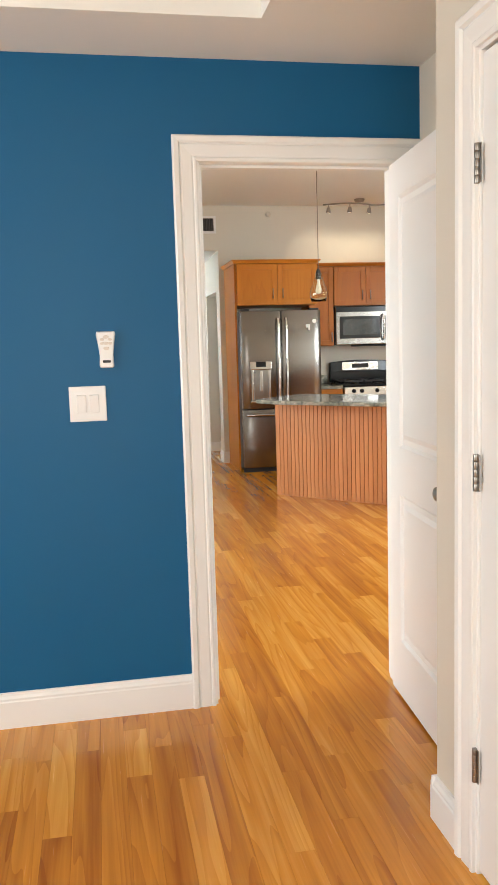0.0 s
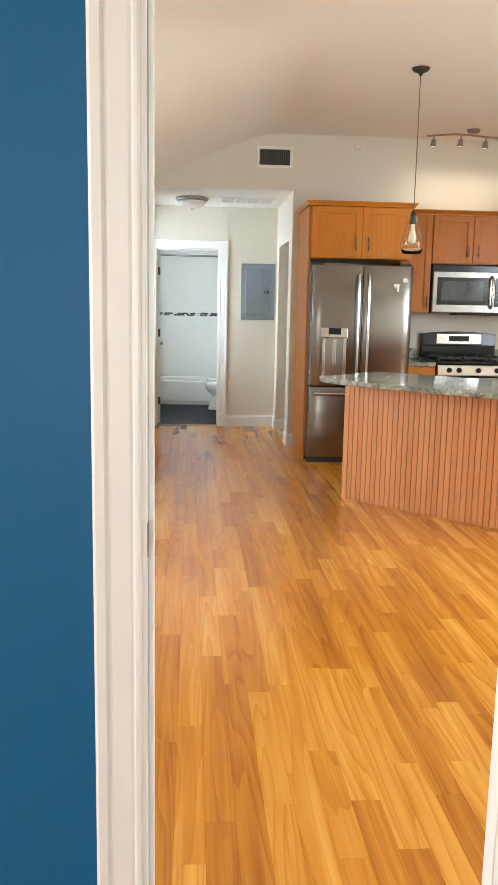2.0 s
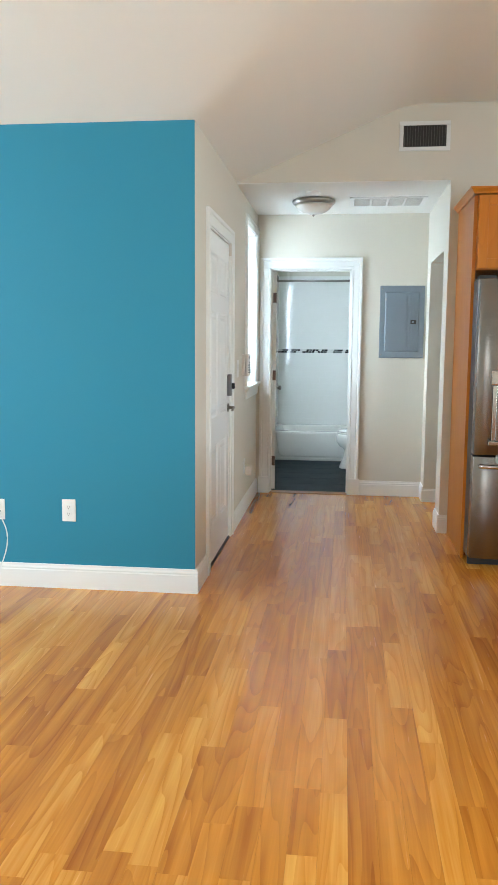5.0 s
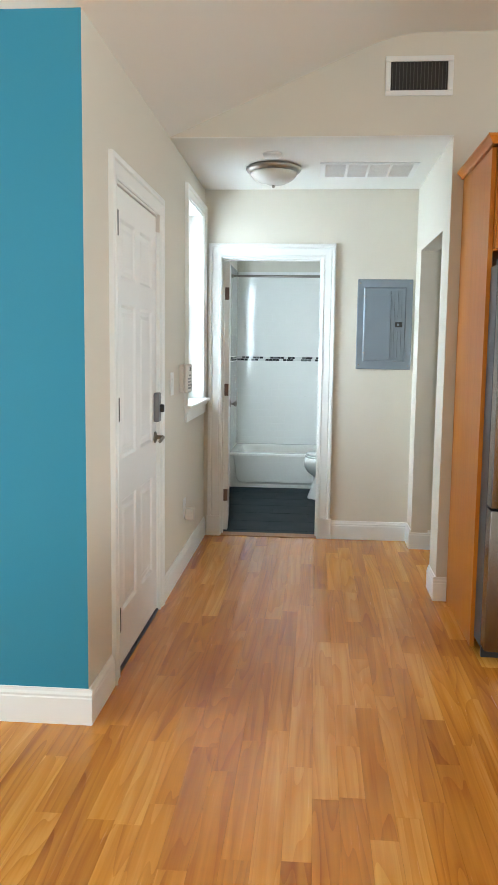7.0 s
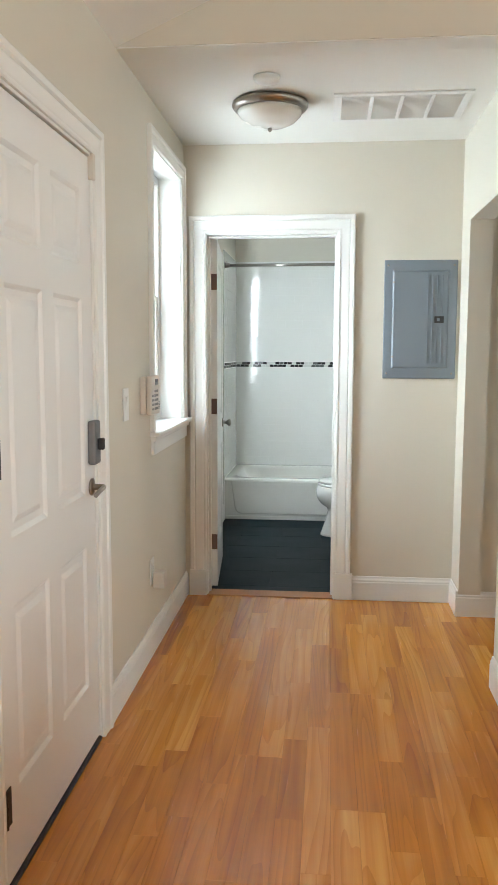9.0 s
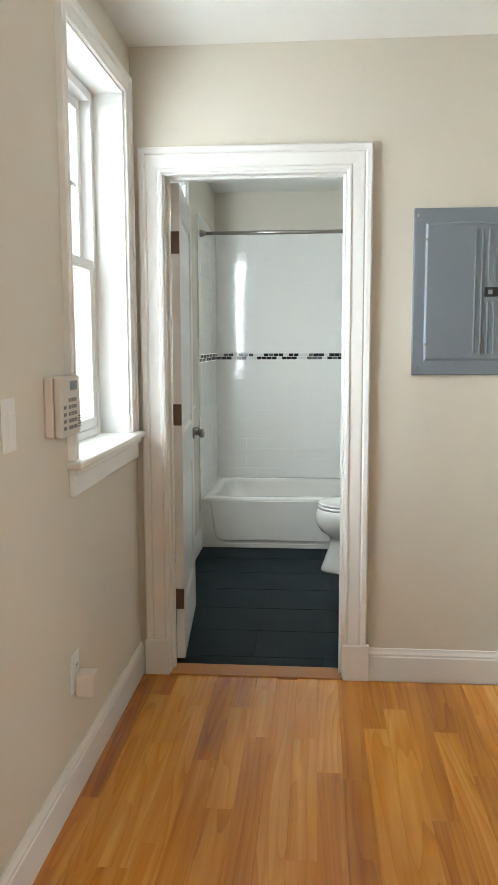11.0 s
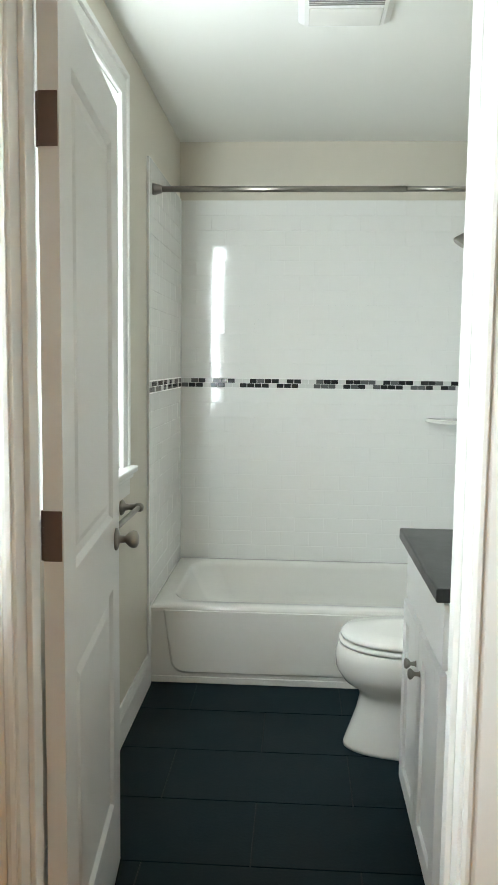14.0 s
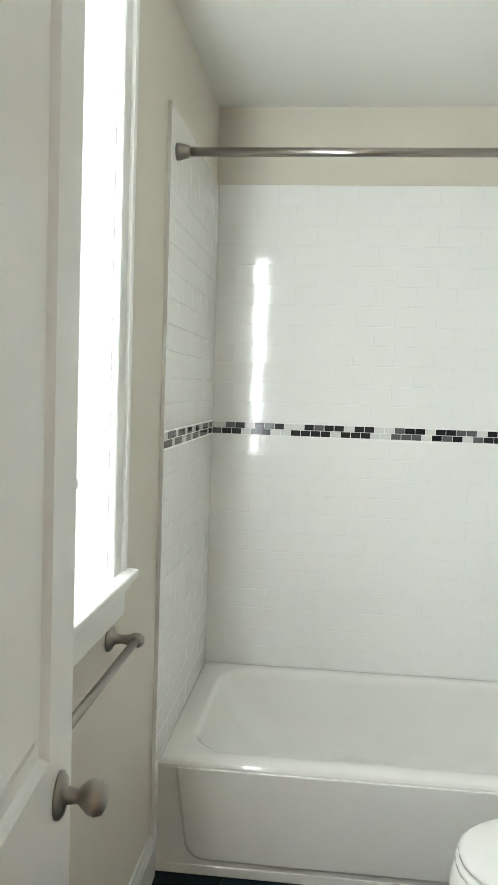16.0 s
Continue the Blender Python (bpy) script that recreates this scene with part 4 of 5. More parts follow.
dlft = curved_door("door_panel", -0.447, -0.006, 0.71, 1.765, fr)
drgt = curved_door("door_panel", -0.002, 0.440, 0.71, 1.765, fr)
drw = curved_door("freezer_drawer", -0.447, 0.440, 0.065, 0.70, fr)
for x in (-0.048, 0.040):
    tube("handle", [(x, -0.092, 0.80), (x, -0.135, 0.84), (x, -0.145, 1.2), (x, -0.145, 1.3), (x, -0.135, 1.64), (x, -0.092, 1.68)], 0.014, STEELB, fr, 12)
tube("handle", [(-0.40, -0.078, 0.645), (-0.37, -0.125, 0.645), (0, -0.15, 0.645), (0.37, -0.125, 0.645), (0.39, -0.078, 0.645)], 0.013, STEELB, fr, 12)
# dispenser
bm = bmesh.new()
cube(bm, -0.365, -0.125, -0.104, -0.07, 1.135, 1.225)
finish("dispenser_head", bm, STEELB, fr, 0.008, seg=3)
block("dispenser_screen", -0.30, -0.19, -0.106, -0.100, 1.165, 1.222, BLACK, fr, 0.003)
blocks("dispenser_frame", [(-0.352, -0.325, -0.100, -0.07, 0.80, 1.135), (-0.165, -0.138, -0.100, -0.07, 0.80, 1.135), (-0.37, -0.12, -0.118, -0.07, 0.775, 0.80)], STEELB, fr, 0.005)
block("dispenser_recess", -0.325, -0.165, -0.0945, -0.06, 0.80, 1.135, surface("dispenser_bay", (0.30, 0.29, 0.28), 0.25, 1.0), fr, 0.002)
block("paddle", -0.262, -0.228, -0.108, -0.09, 0.90, 1.12, STEELB, fr, 0.005)
blocks("magnet", [(0.265, 0.315, -0.098, -0.088, 1.585, 1.61), (0.29, 0.312, -0.098, -0.088, 1.545, 1.585), (0.27, 0.285, -0.098, -0.088, 1.57, 1.588)], PLASTIC, fr, 0.004)
turned("magnet", [(0.022, 0), (0.022, 0.006)], PLASTIC, fr, pose(0.365, -0.081, 1.645, 90), 20)

# microwave
mw = empty("microwave", pose(3.504, 8.86, 1.372))
tagged(mw, "stainless over-range microwave with black window", "microwave")
block("case", -0.378, 0.378, 0.02, 0.33, 0, 0.455, surface("mw_case", (0.12, 0.12, 0.12), 0.4, 0.5), mw, 0.004)
block("front", -0.378, 0.378, -0.02, 0.02, 0.0, 0.452, STEEL, mw, 0.01)
block("vent_band", -0.372, 0.372, -0.024, -0.01, 0.385, 0.447, BLACK, mw, 0.004)
block("window", -0.335, 0.165, -0.025, -0.012, 0.075, 0.335, BLACK, mw, 0.02)
block("window_glass", -0.295, 0.12, -0.0262, -0.02, 0.115, 0.30, surface("mw_glass", (0.012, 0.015, 0.015), 0.1), mw, 0.015)
block("control_panel", 0.23, 0.355, -0.025, -0.012, 0.06, 0.335, BLACK, mw, 0.008)
for r in range(4):
    for c in range(3):
        block("key", 0.25 + c * 0.03, 0.272 + c * 0.03, -0.0265, -0.024, 0.10 + r * 0.035, 0.118 + r * 0.035, surface("mw_key", (0.09, 0.09, 0.09), 0.5) if r + c == 0 else BLACKM, mw, 0.001)
tube("handle", [(0.195, -0.02, 0.05), (0.195, -0.06, 0.08), (0.195, -0.068, 0.2), (0.195, -0.06, 0.32), (0.195, -0.02, 0.35)], 0.012, STEELB, mw, 12)
block("underside", -0.1, 0.34, 0.05, 0.30, -0.02, 0.0, BLACKM, mw, 0.004)

# range
rg = empty("range", pose(3.509, 8.88, 0))
tagged(rg, "stainless gas range with black cooktop and backguard", "range")
block("body", -0.378, 0.378, -0.26, 0.312, 0.06, 0.895, BLACK, rg, 0.004)
block("base", -0.36, 0.36, -0.22, 0.31, 0.0, 0.06, BLACKM, rg, 0.002)
bm = bmesh.new()
cube(bm, -0.379, 0.379, -0.285, 0.24, 0.896, 0.925)
finish("cooktop", bm, BLACK, rg, 0.012, seg=3)
block("control_strip", -0.378, 0.378, -0.305, -0.261, 0.785, 0.892, STEELB, rg, 0.012)
block("oven_door", -0.375, 0.375, -0.30, -0.261, 0.23, 0.775, STEEL, rg, 0.008)
block("oven_window", -0.26, 0.26, -0.303, -0.295, 0.33, 0.62, BLACK, rg, 0.01)
block("drawer", -0.375, 0.375, -0.295, -0.261, 0.07, 0.22, STEEL, rg, 0.006)
tube("handle", [(-0.33, -0.30, 0.725), (-0.32, -0.345, 0.725), (0.32, -0.345, 0.725), (0.33, -0.30, 0.725)], 0.012, STEELB, rg, 12, 3)
for x in (-0.26, -0.165, 0.02, 0.2, 0.29):
    turned("knob", [(0.024, 0), (0.024, 0.006), (0.019, 0.010), (0.018, 0.030), (0.015, 0.034)], BLACK, rg, pose(x, -0.304, 0.842, 90), 20)
for k, (x, y) in enumerate(((-0.2, -0.14), (0.2, -0.14), (-0.2, 0.10), (0.2, 0.10), (0.0, -0.02))):
    turned("burner", [(0.05, 0), (0.05, 0.010), (0.032, 0.012), (0.032, 0.020), (0.028, 0.022)], BLACKM, rg, pose(x, y, 0.925), 24)
    turned("burner_cap", [(0.028, 0), (0.028, 0.006), (0.022, 0.009)], NICKEL, rg, pose(x, y, 0.947), 20)
for x0 in (-0.36, -0.115, 0.13):
    x1 = x0 + 0.23
    bars = [(x0, x0 + 0.01, -0.26, 0.21, 0.945, 0.962), (x1 - 0.01, x1, -0.26, 0.21, 0.945, 0.962), (x0, x1, -0.26, -0.25, 0.945, 0.962), (x0, x1, 0.20, 0.21, 0.945, 0.962), (x0, x1, -0.03, -0.02, 0.945, 0.962), ((x0 + x1) / 2 - 0.005, (x0 + x1) / 2 + 0.005, -0.26, 0.21, 0.9455, 0.9615)]
    bars += [(a, a + 0.01, b, b + 0.01, 0.925, 0.946) for a in (x0, x1 - 0.01) for b in (-0.26, 0.2)]
    blocks("grate", bars, BLACKM, rg, 0.002)
bm = bmesh.new()
n = 12
front, back = [], []
for i in range(n + 1):
    x = -0.378 + 0.756 * i / n
    z = 1.165 + 0.025 * (1 - (2 * i / n - 1) ** 2)
    front.append((bm.verts.new((x, 0.245, 1.05)), bm.verts.new((x, 0.255, z))))
    back.append((bm.verts.new((x, 0.312, 1.05)), bm.verts.new((x, 0.312, z))))
for i in range(n):
    bm.faces.new((front[i][0], front[i + 1][0], front[i + 1][1], front[i][1]))
    bm.faces.new((front[i][1], front[i + 1][1], back[i + 1][1], back[i][1]))
    bm.faces.new((front[i][0], back[i][0], back[i + 1][0], front[i + 1][0]))
bm.faces.new((front[0][0], front[0][1], back[0][1], back[0][0]))
bm.faces.new((front[-1][0], front[-1][1], back[-1][1], back[-1][0]))
finish("backguard", bm, BLACK, rg, 0.006)
block("control_panel", -0.23, 0.23, 0.241, 0.25, 1.065, 1.168, STEELB, rg, 0.012)
block("backguard_base", -0.378, 0.378, 0.25, 0.312, 0.925, 1.05, BLACK, rg, 0.004)
block("clock_panel", -0.105, 0.105, 0.2385, 0.25, 1.092, 1.146, BLACK, rg, 0.006)

# island, set at an angle; local u along its front, v towards the kitchen
U, V, P = Vector((0.735, -0.678, 0)), Vector((0.678, 0.735, 0)), Vector((1.958, 6.955, 0))
IM = Matrix(((U.x, V.x, 0, P.x), (U.y, V.y, 0, P.y), (0, 0, 1, 0), (0, 0, 0, 1)))
isl = empty("kitchen_island", IM)
tagged(isl, "angled kitchen island with beadboard front and granite top", "kitchen island")
ILEN = 2.05


def bow(u):
    return -0.045 * (1 - (2 * u / ILEN - 1) ** 2)


block("body", 0.012, ILEN, 0.004, 0.44, 0.0, 0.882, CABWOOD, isl, 0.002)
pitch = 0.0412
for k in range(int(ILEN / pitch)):
    u0 = k * pitch
    bm = bmesh.new()
    g = 0.0009
    prof = [(g, 0.0), (g + 0.003, -0.0045), (pitch - g - 0.003, -0.0045), (pitch - g, 0.0)]
    rows = []
    for z in (0.0, 0.882):
        rows.append([bm.verts.new((u, v + bow(u0 + u), z)) for u, v in [(0, 0.004)] + prof + [(pitch, 0.004)]])
    for i in range(5):
        bm.faces.new((rows[0][i], rows[0][i + 1], rows[1][i + 1], rows[1][i]))
    bd = finish("bead_board", bm, BEADWOOD, isl)
    bd.location = (u0, 0, 0)
block("corner_post", -0.002, 0.011, -0.006, 0.44, 0.0, 0.882, BEADWOOD, isl, 0.003)
bm = bmesh.new()
edge = [(0.0, -0.34), (0.05, -0.375), (0.16, -0.42), (0.30, -0.455)]
edge += [(0.30 + (ILEN + 0.03 - 0.30) * i / 14, -0.455 - 0.05 * math.sin(math.pi * i / 14)) for i in range(1, 15)]
edge += [(ILEN + 0.03, 0.48), (0.02, 0.48), (-0.03, 0.45), (-0.03, 0.06), (-0.025, -0.30)]
lo = [bm.verts.new((u, v, 0.8825)) for u, v in edge]
hi = [bm.verts.new((u, v, 0.915)) for u, v in edge]
for i in range(len(edge)):
    j = (i + 1) % len(edge)
    bm.faces.new((lo[i], lo[j], hi[j], hi[i]))
bm.faces.new(hi)
bm.faces.new(lo[::-1])
finish("granite_top", bm, GRANITE, isl, 0.008, seg=3)


def pendant(x, y, zb, label):
    p = empty("pendant_lamp", pose(x, y, FLAT))
    tagged(p, label, "pendant lamp", "pendants over the island")
    turned("canopy", [(0.062, 0), (0.062, -0.006), (0.050, -0.020), (0.020, -0.032), (0.008, -0.05), (0.003, -0.052)], BLACKM, p, None, 32)
    z = zb - FLAT
    tube("cord", [(0, 0, -0.05), (0.001, 0, z / 2), (0, 0, z + 0.26)], 0.0035, surface("cloth_cord", (0.14, 0.11, 0.09), 0.8), p, 8)
    turned("socket", [(0.006, z + 0.30), (0.016, z + 0.285), (0.021, z + 0.27), (0.022, z + 0.225), (0.026, z + 0.22), (0.026, z + 0.20)], BLACKM, p, None, 20)
    turned("glass_shade", [(0.028, z + 0.255), (0.030, z + 0.235), (0.042, z + 0.215), (0.040, z + 0.20), (0.054, z + 0.175), (0.054, z + 0.16), (0.074, z + 0.12), (0.083, z + 0.075), (0.080, z + 0.04), (0.066, z + 0.0), (0.063, z + 0.0), (0.077, z + 0.04), (0.080, z + 0.075), (0.071, z + 0.12), (0.051, z + 0.16), (0.051, z + 0.172), (0.037, z + 0.20), (0.039, z + 0.213), (0.027, z + 0.233), (0.025, z + 0.255)], AMBER, p, None, 36).visible_shadow = False
    turned("bulb", [(0.012, z + 0.20), (0.013, z + 0.17), (0.024, z + 0.13), (0.030, z + 0.10), (0.022, z + 0.075), (0.002, z + 0.066)], FROST, p, None, 20)
    return p


pendant(2.40, 6.98, 1.785, "amber glass pendant lamp on a dark cord")
pendant(2.97, 6.45, 1.785, "amber glass pendant lamp on a dark cord")

# track lamp
tl = empty("track_lamp", pose(3.40, 8.75, FLAT))
tagged(tl, "nickel track lamp with four spot heads on the ceiling", "track lamp")
turned("canopy", [(0.06, 0), (0.06, -0.012), (0.05, -0.03), (0.01, -0.035)], NICKEL, tl, None, 32)
tube("rail", [(-0.42, 0.04, -0.06), (-0.2, -0.04, -0.055), (0, 0, -0.05), (0.2, 0.04, -0.055), (0.45, -0.02, -0.06)], 0.009, NICKEL, tl)
for x, y in ((-0.36, 0.02), (-0.12, -0.02), (0.13, 0.03), (0.36, 0.01)):
    tube("stem", [(x, y, -0.06), (x, y, -0.09)], 0.006, NICKEL, tl, 8, 1)
    turned("spot_head", [(0.012, 0.0), (0.020, -0.01), (0.026, -0.045), (0.030, -0.06)], NICKEL, tl, pose(x, y, -0.088, 18, 0, 0), 20)
    turned("spot_bulb", [(0.024, -0.052), (0.022, -0.062), (0.002, -0.064)], glow("spot_glow", (1.0, 0.86, 0.66), 5.0), tl, pose(x, y, -0.088, 18, 0, 0), 20)
    sp = bpy.data.lights.new("spot", 'SPOT')
    sp.energy, sp.color, sp.spot_size, sp.spot_blend, sp.shadow_soft_size = 4.5, (1.0, 0.86, 0.62), radians(110), 0.8, 0.03
    new("track_spot_light", sp).matrix_world = look((3.40 + x, 8.75 + y - 0.02, FLAT - 0.17), (3.40 + x, 9.25, 1.9))


# ---- bathroom ----
def rrect(x0, x1, y0, y1, r, n=6):
    pts = []
    for cx, cy, a in ((x1 - r, y1 - r, 0), (x0 + r, y1 - r, 90), (x0 + r, y0 + r, 180), (x1 - r, y0 + r, 270)):
        for k in range(n + 1):
            t = radians(a + 90 * k / n)
            pts.append((cx + r * math.cos(t), cy + r * math.sin(t)))
    return pts


def loft(bm, rings, smooth=True, cap_lo=True, cap_hi=True):
    vs = [[bm.verts.new(p) for p in r] for r in rings]
    n = len(vs[0])
    for a, b in zip(vs, vs[1:]):
        for i in range(n):
            bm.faces.new((a[i], a[(i + 1) % n], b[(i + 1) % n], b[i])).smooth = smooth
    if cap_lo:
        bm.faces.new(vs[0][::-1])
    if cap_hi:
        bm.faces.new(vs[-1])
    return vs


tub = empty("bathtub", pose(0, 0, 0))
tagged(tub, "white enamel alcove bathtub with moulded apron", "bathtub")
TX0, TX1, TY0, TY1, TZ = 0.2585, 1.7765, 12.70, 13.564, 0.345
bm = bmesh.new()
rings = []
for ins, z in ((0.0, TZ - 0.012), (0.004, TZ - 0.004), (0.012, TZ)):
    rings.append([(x, y, z) for x, y in rrect(TX0 + ins, TX1 - ins, TY0 + ins, TY1 - ins, 0.012)])
for dx0, dx1, dy0, dy1, r, z in ((0.075, 0.075, 0.075, 0.06, 0.13, TZ), (0.084, 0.084, 0.084, 0.068, 0.13, TZ - 0.006), (0.092, 0.095, 0.092, 0.074, 0.13, TZ - 0.03), (0.16, 0.11, 0.11, 0.09, 0.12, TZ - 0.16), (0.25, 0.13, 0.135, 0.115, 0.11, TZ - 0.26), (0.32, 0.18, 0.18, 0.16, 0.09, TZ - 0.295)):
    rings.append([(x, y, z) for x, y in rrect(TX0 + dx0, TX1 - dx1, TY0 + dy0, TY1 - dy1, r)])
loft(bm, rings, True, False, True)
finish("basin", bm, PORC, tub)
bm = bmesh.new()
cube(bm, TX0, TX1, TY0 + 0.010, TY0 + 0.03, 0.0, TZ - 0.012)
cube(bm, TX0, TX1, TY0, TY0 + 0.0095, TZ - 0.03, TZ - 0.0115)
cube(bm, TX0, TX1, TY0 + 0.002, TY0 + 0.0095, 0.0, 0.03)
finish("apron", bm, PORC, tub, 0.006, seg=3)
bm = bmesh.new()


def apron_ring(y, ins):
    """Outline of the proud apron panel: rounded lower corners, running up under the rim."""
    x0, x1, z0, z1, r = TX0 + 0.085 + ins, TX1 - 0.085 - ins, 0.046 + ins, TZ - 0.020, 0.06
    pts = [(x1 + 0.03, z1), (x0 - 0.03, z1)]
    for cx, a in ((x0 + r, 180), (x1 - r, 270)):
        pts += [(cx + r * math.cos(radians(a + 15 * k)), z0 + r + r * math.sin(radians(a + 15 * k))) for k in range(7)]
    return [(x, y, z) for x, z in pts]


loft(bm, [apron_ring(TY0 + 0.0098, 0.0), apron_ring(TY0 - 0.001, 0.002), apron_ring(TY0 - 0.006, 0.009)], False, False, True)
finish("apron_panel", bm, PORC, tub, 0.003, seg=3)
turned("overflow_plate", [(0.035, 0), (0.035, 0.006), (0.02, 0.012)], NICKEL, tub, pose(TX1 - 0.10, 13.13, 0.235, 0, -90, 0), 24)

# toilet: front towards the door side of the room
to = empty("toilet", pose(1.400, 12.215, 0) @ Matrix.Diagonal((1, 1, 1.03, 1)))
tagged(to, "white porcelain toilet with closed lid", "toilet")


def egg(cx, a_front, a_back, b, z, n=36, p=2.2):
    pts = []
    for k in range(n):
        t = 2 * math.pi * k / n
        c, s = math.cos(t), math.sin(t)
        ax = a_front if c < 0 else a_back
        pts.append((cx + ax * math.copysign(abs(c) ** (2 / p), c), b * math.copysign(abs(s) ** (2 / p), s), z))
    return pts


bm = bmesh.new()
loft(bm, [egg(-0.05, 0.285, 0.28, 0.130, 0.0), egg(-0.05, 0.283, 0.28, 0.128, 0.012), egg(-0.05, 0.265, 0.28, 0.120, 0.06), egg(-0.05, 0.240, 0.28, 0.112, 0.13), egg(-0.05, 0.228, 0.28, 0.108, 0.185), egg(-0.06, 0.228, 0.29, 0.118, 0.21), egg(-0.08, 0.255, 0.30, 0.155, 0.24), egg(-0.09, 0.275, 0.30, 0.180, 0.285), egg(-0.09, 0.280, 0.30, 0.184, 0.335), egg(-0.09, 0.270, 0.30, 0.184, 0.368), egg(-0.09, 0.262, 0.29, 0.176, 0.374)])
finish("bowl", bm, PORC, to)
bm = bmesh.new()
loft(bm, [egg(-0.09, 0.262, 0.22, 0.178, 0.376), egg(-0.09, 0.268, 0.225, 0.184, 0.380), egg(-0.09, 0.268, 0.225, 0.184, 0.390), egg(-0.09, 0.260, 0.22, 0.178, 0.394)])
finish("seat", bm, PORC, to)
bm = bmesh.new()
loft(bm, [egg(-0.09, 0.255, 0.22, 0.174, 0.397), egg(-0.09, 0.262, 0.222, 0.180, 0.401), egg(-0.09, 0.262, 0.222, 0.180, 0.411), egg(-0.09, 0.250, 0.215, 0.170, 0.419), egg(-0.09, 0.15, 0.15, 0.10, 0.423)])
finish("lid", bm, PORC, to)
bm = bmesh.new()
loft(bm, [[(x, y, z) for x, y in rrect(0.17 - e, 0.345, -0.20 - e, 0.20 + e, 0.03)] for z, e in ((0.37, -0.02), (0.40, -0.005), (0.70, 0.0))])
finish("tank", bm, PORC, to)
bm = bmesh.new()
loft(bm, [[(x, y, z) for x, y in rrect(0.16 + e, 0.35 - e, -0.21 + e, 0.21 - e, 0.03)] for z, e in ((0.701, 0.0), (0.728, 0.0), (0.735, 0.006))])
finish("tank_lid", bm, PORC, to)
tube("flush_lever", [(0.166, -0.15, 0.64), (0.15, -0.15, 0.64), (0.148, -0.10, 0.635)], 0.006, STEELB, to)

# vanity
va = empty("vanity", pose(0, 0, 0))
tagged(va, "white bathroom vanity with black stone top", "vanity")
VY0, VY1 = 11.11, 11.715
blocks("body", [(1.222, 1.783, VY0, VY1, 0.125, 0.872), (1.29, 1.783, VY0 + 0.01, VY1 - 0.01, 0.0, 0.125)], DOORW, va, 0.002)
bm = bmesh.new()
cube(bm, 1.186, 1.783, VY0 - 0.02, VY1 + 0.022, 0.8725, 0.905)
cube(bm, 1.763, 1.783, VY0 - 0.02, VY1 + 0.022, 0.9055, 0.99)
finish("stone_top", bm, STONE, va, 0.005, seg=3)
for a, b, ky in ((VY0 + 0.006, 11.409, 11.375), (11.413, VY1 - 0.006, 11.447)):
    bm = bmesh.new()
    s = 0.055
    for q in ((a, a + s, 0.15, 0.70), (b - s, b, 0.15, 0.70), (a + s, b - s, 0.645, 0.70), (a + s, b - s, 0.15, 0.205)):
        cube(bm, 1.2025, 1.2215, *q)
    cube(bm, 1.2120, 1.2210, a + s - 0.002, b - s + 0.002, 0.203, 0.647)
    vd = finish("vanity_door", bm, DOORW, va, 0.002)
    turned("knob", [(0.009, 0), (0.006, 0.004), (0.005, 0.014), (0.012, 0.020), (0.0145, 0.026), (0.010, 0.031), (0.002, 0.032)], NICKEL, vd, pose(1.2025, ky, 0.60, 0, -90, 0), 20)
block("false_drawer", 1.2085, 1.2215, VY0 + 0.006, VY1 - 0.006, 0.712, 0.862, DOORW, va, 0.002)

# shower rod
rod = empty("shower_rod", pose(0, 12.735, 2.095))
tagged(rod, "brushed nickel tension shower curtain rod", "shower rod")
tube("pole", [(0.29, 0, 0), (1.30, 0, 0)], 0.0125, NICKEL, rod, 20, 1)
tube("inner_pole", [(1.30, 0, 0), (1.75, 0, 0)], 0.0105, NICKEL, rod, 20, 1)
turned("end_cap", [(0.024, 0), (0.023, 0.010), (0.017, 0.035), (0.015, 0.04)], NICKEL, rod, pose(0.2625, 0, 0, 0, 90, 0), 24)
turned("end_cap", [(0.024, 0), (0.023, 0.010), (0.017, 0.035), (0.015, 0.04)], NICKEL, rod, pose(1.7735, 0, 0, 0, -90, 0), 24)

# towel bar
tb = empty("towel_bar", pose(0.25, 11.88, 0.865))
tagged(tb, "brushed nickel towel bar below the bathroom window", "towel bar")
for y in (-0.30, 0.30):
    turned("post", [(0.030, 0), (0.030, 0.004), (0.024, 0.010), (0.013, 0.016), (0.010, 0.03), (0.012, 0.05), (0.016, 0.056), (0.016, 0.072), (0.010, 0.080), (0.002, 0.082)], NICKEL, tb, pose(0, y, 0, 0, 90, 0), 24)
tube("bar", [(0.064, -0.30, 0), (0.064, 0.30, 0)], 0.009, NICKEL, tb, 16, 1)

# shower head and corner shelf
sh = empty("shower", pose(1.772, 13.13, 2.03))
tagged(sh, "brushed nickel shower head on the tiled wall", "shower")
turned("flange", [(0.03, 0), (0.028, 0.006), (0.01, 0.012)], NICKEL, sh, pose(0, 0, 0, 0, -90, 0), 24)
tube("arm", [(0, 0, 0), (-0.06, 0, 0.005), (-0.11, 0, -0.02), (-0.135, 0, -0.045)], 0.0085, NICKEL, sh)
turned("rose", [(0.012, 0), (0.016, -0.012), (0.018, -0.02), (0.036, -0.055), (0.038, -0.066), (0.034, -0.070)], NICKEL, sh, pose(-0.135, 0, -0.04, 0, 35, 0), 28)
bm = bmesh.new()
n = 14
ring = [(0, 0)] + [(-0.235 * math.cos(math.pi / 2 * k / n), -0.235 * math.sin(math.pi / 2 * k / n)) for k in range(n + 1)]
loft(bm, [[(x, y, z) for x, y in ring] for z in (0, 0.014, 0.02)], False)
cs = finish("corner_shelf", bm, PORC, None, 0.005)
cs.matrix_world = pose(1.7715, 13.5595, 1.092)
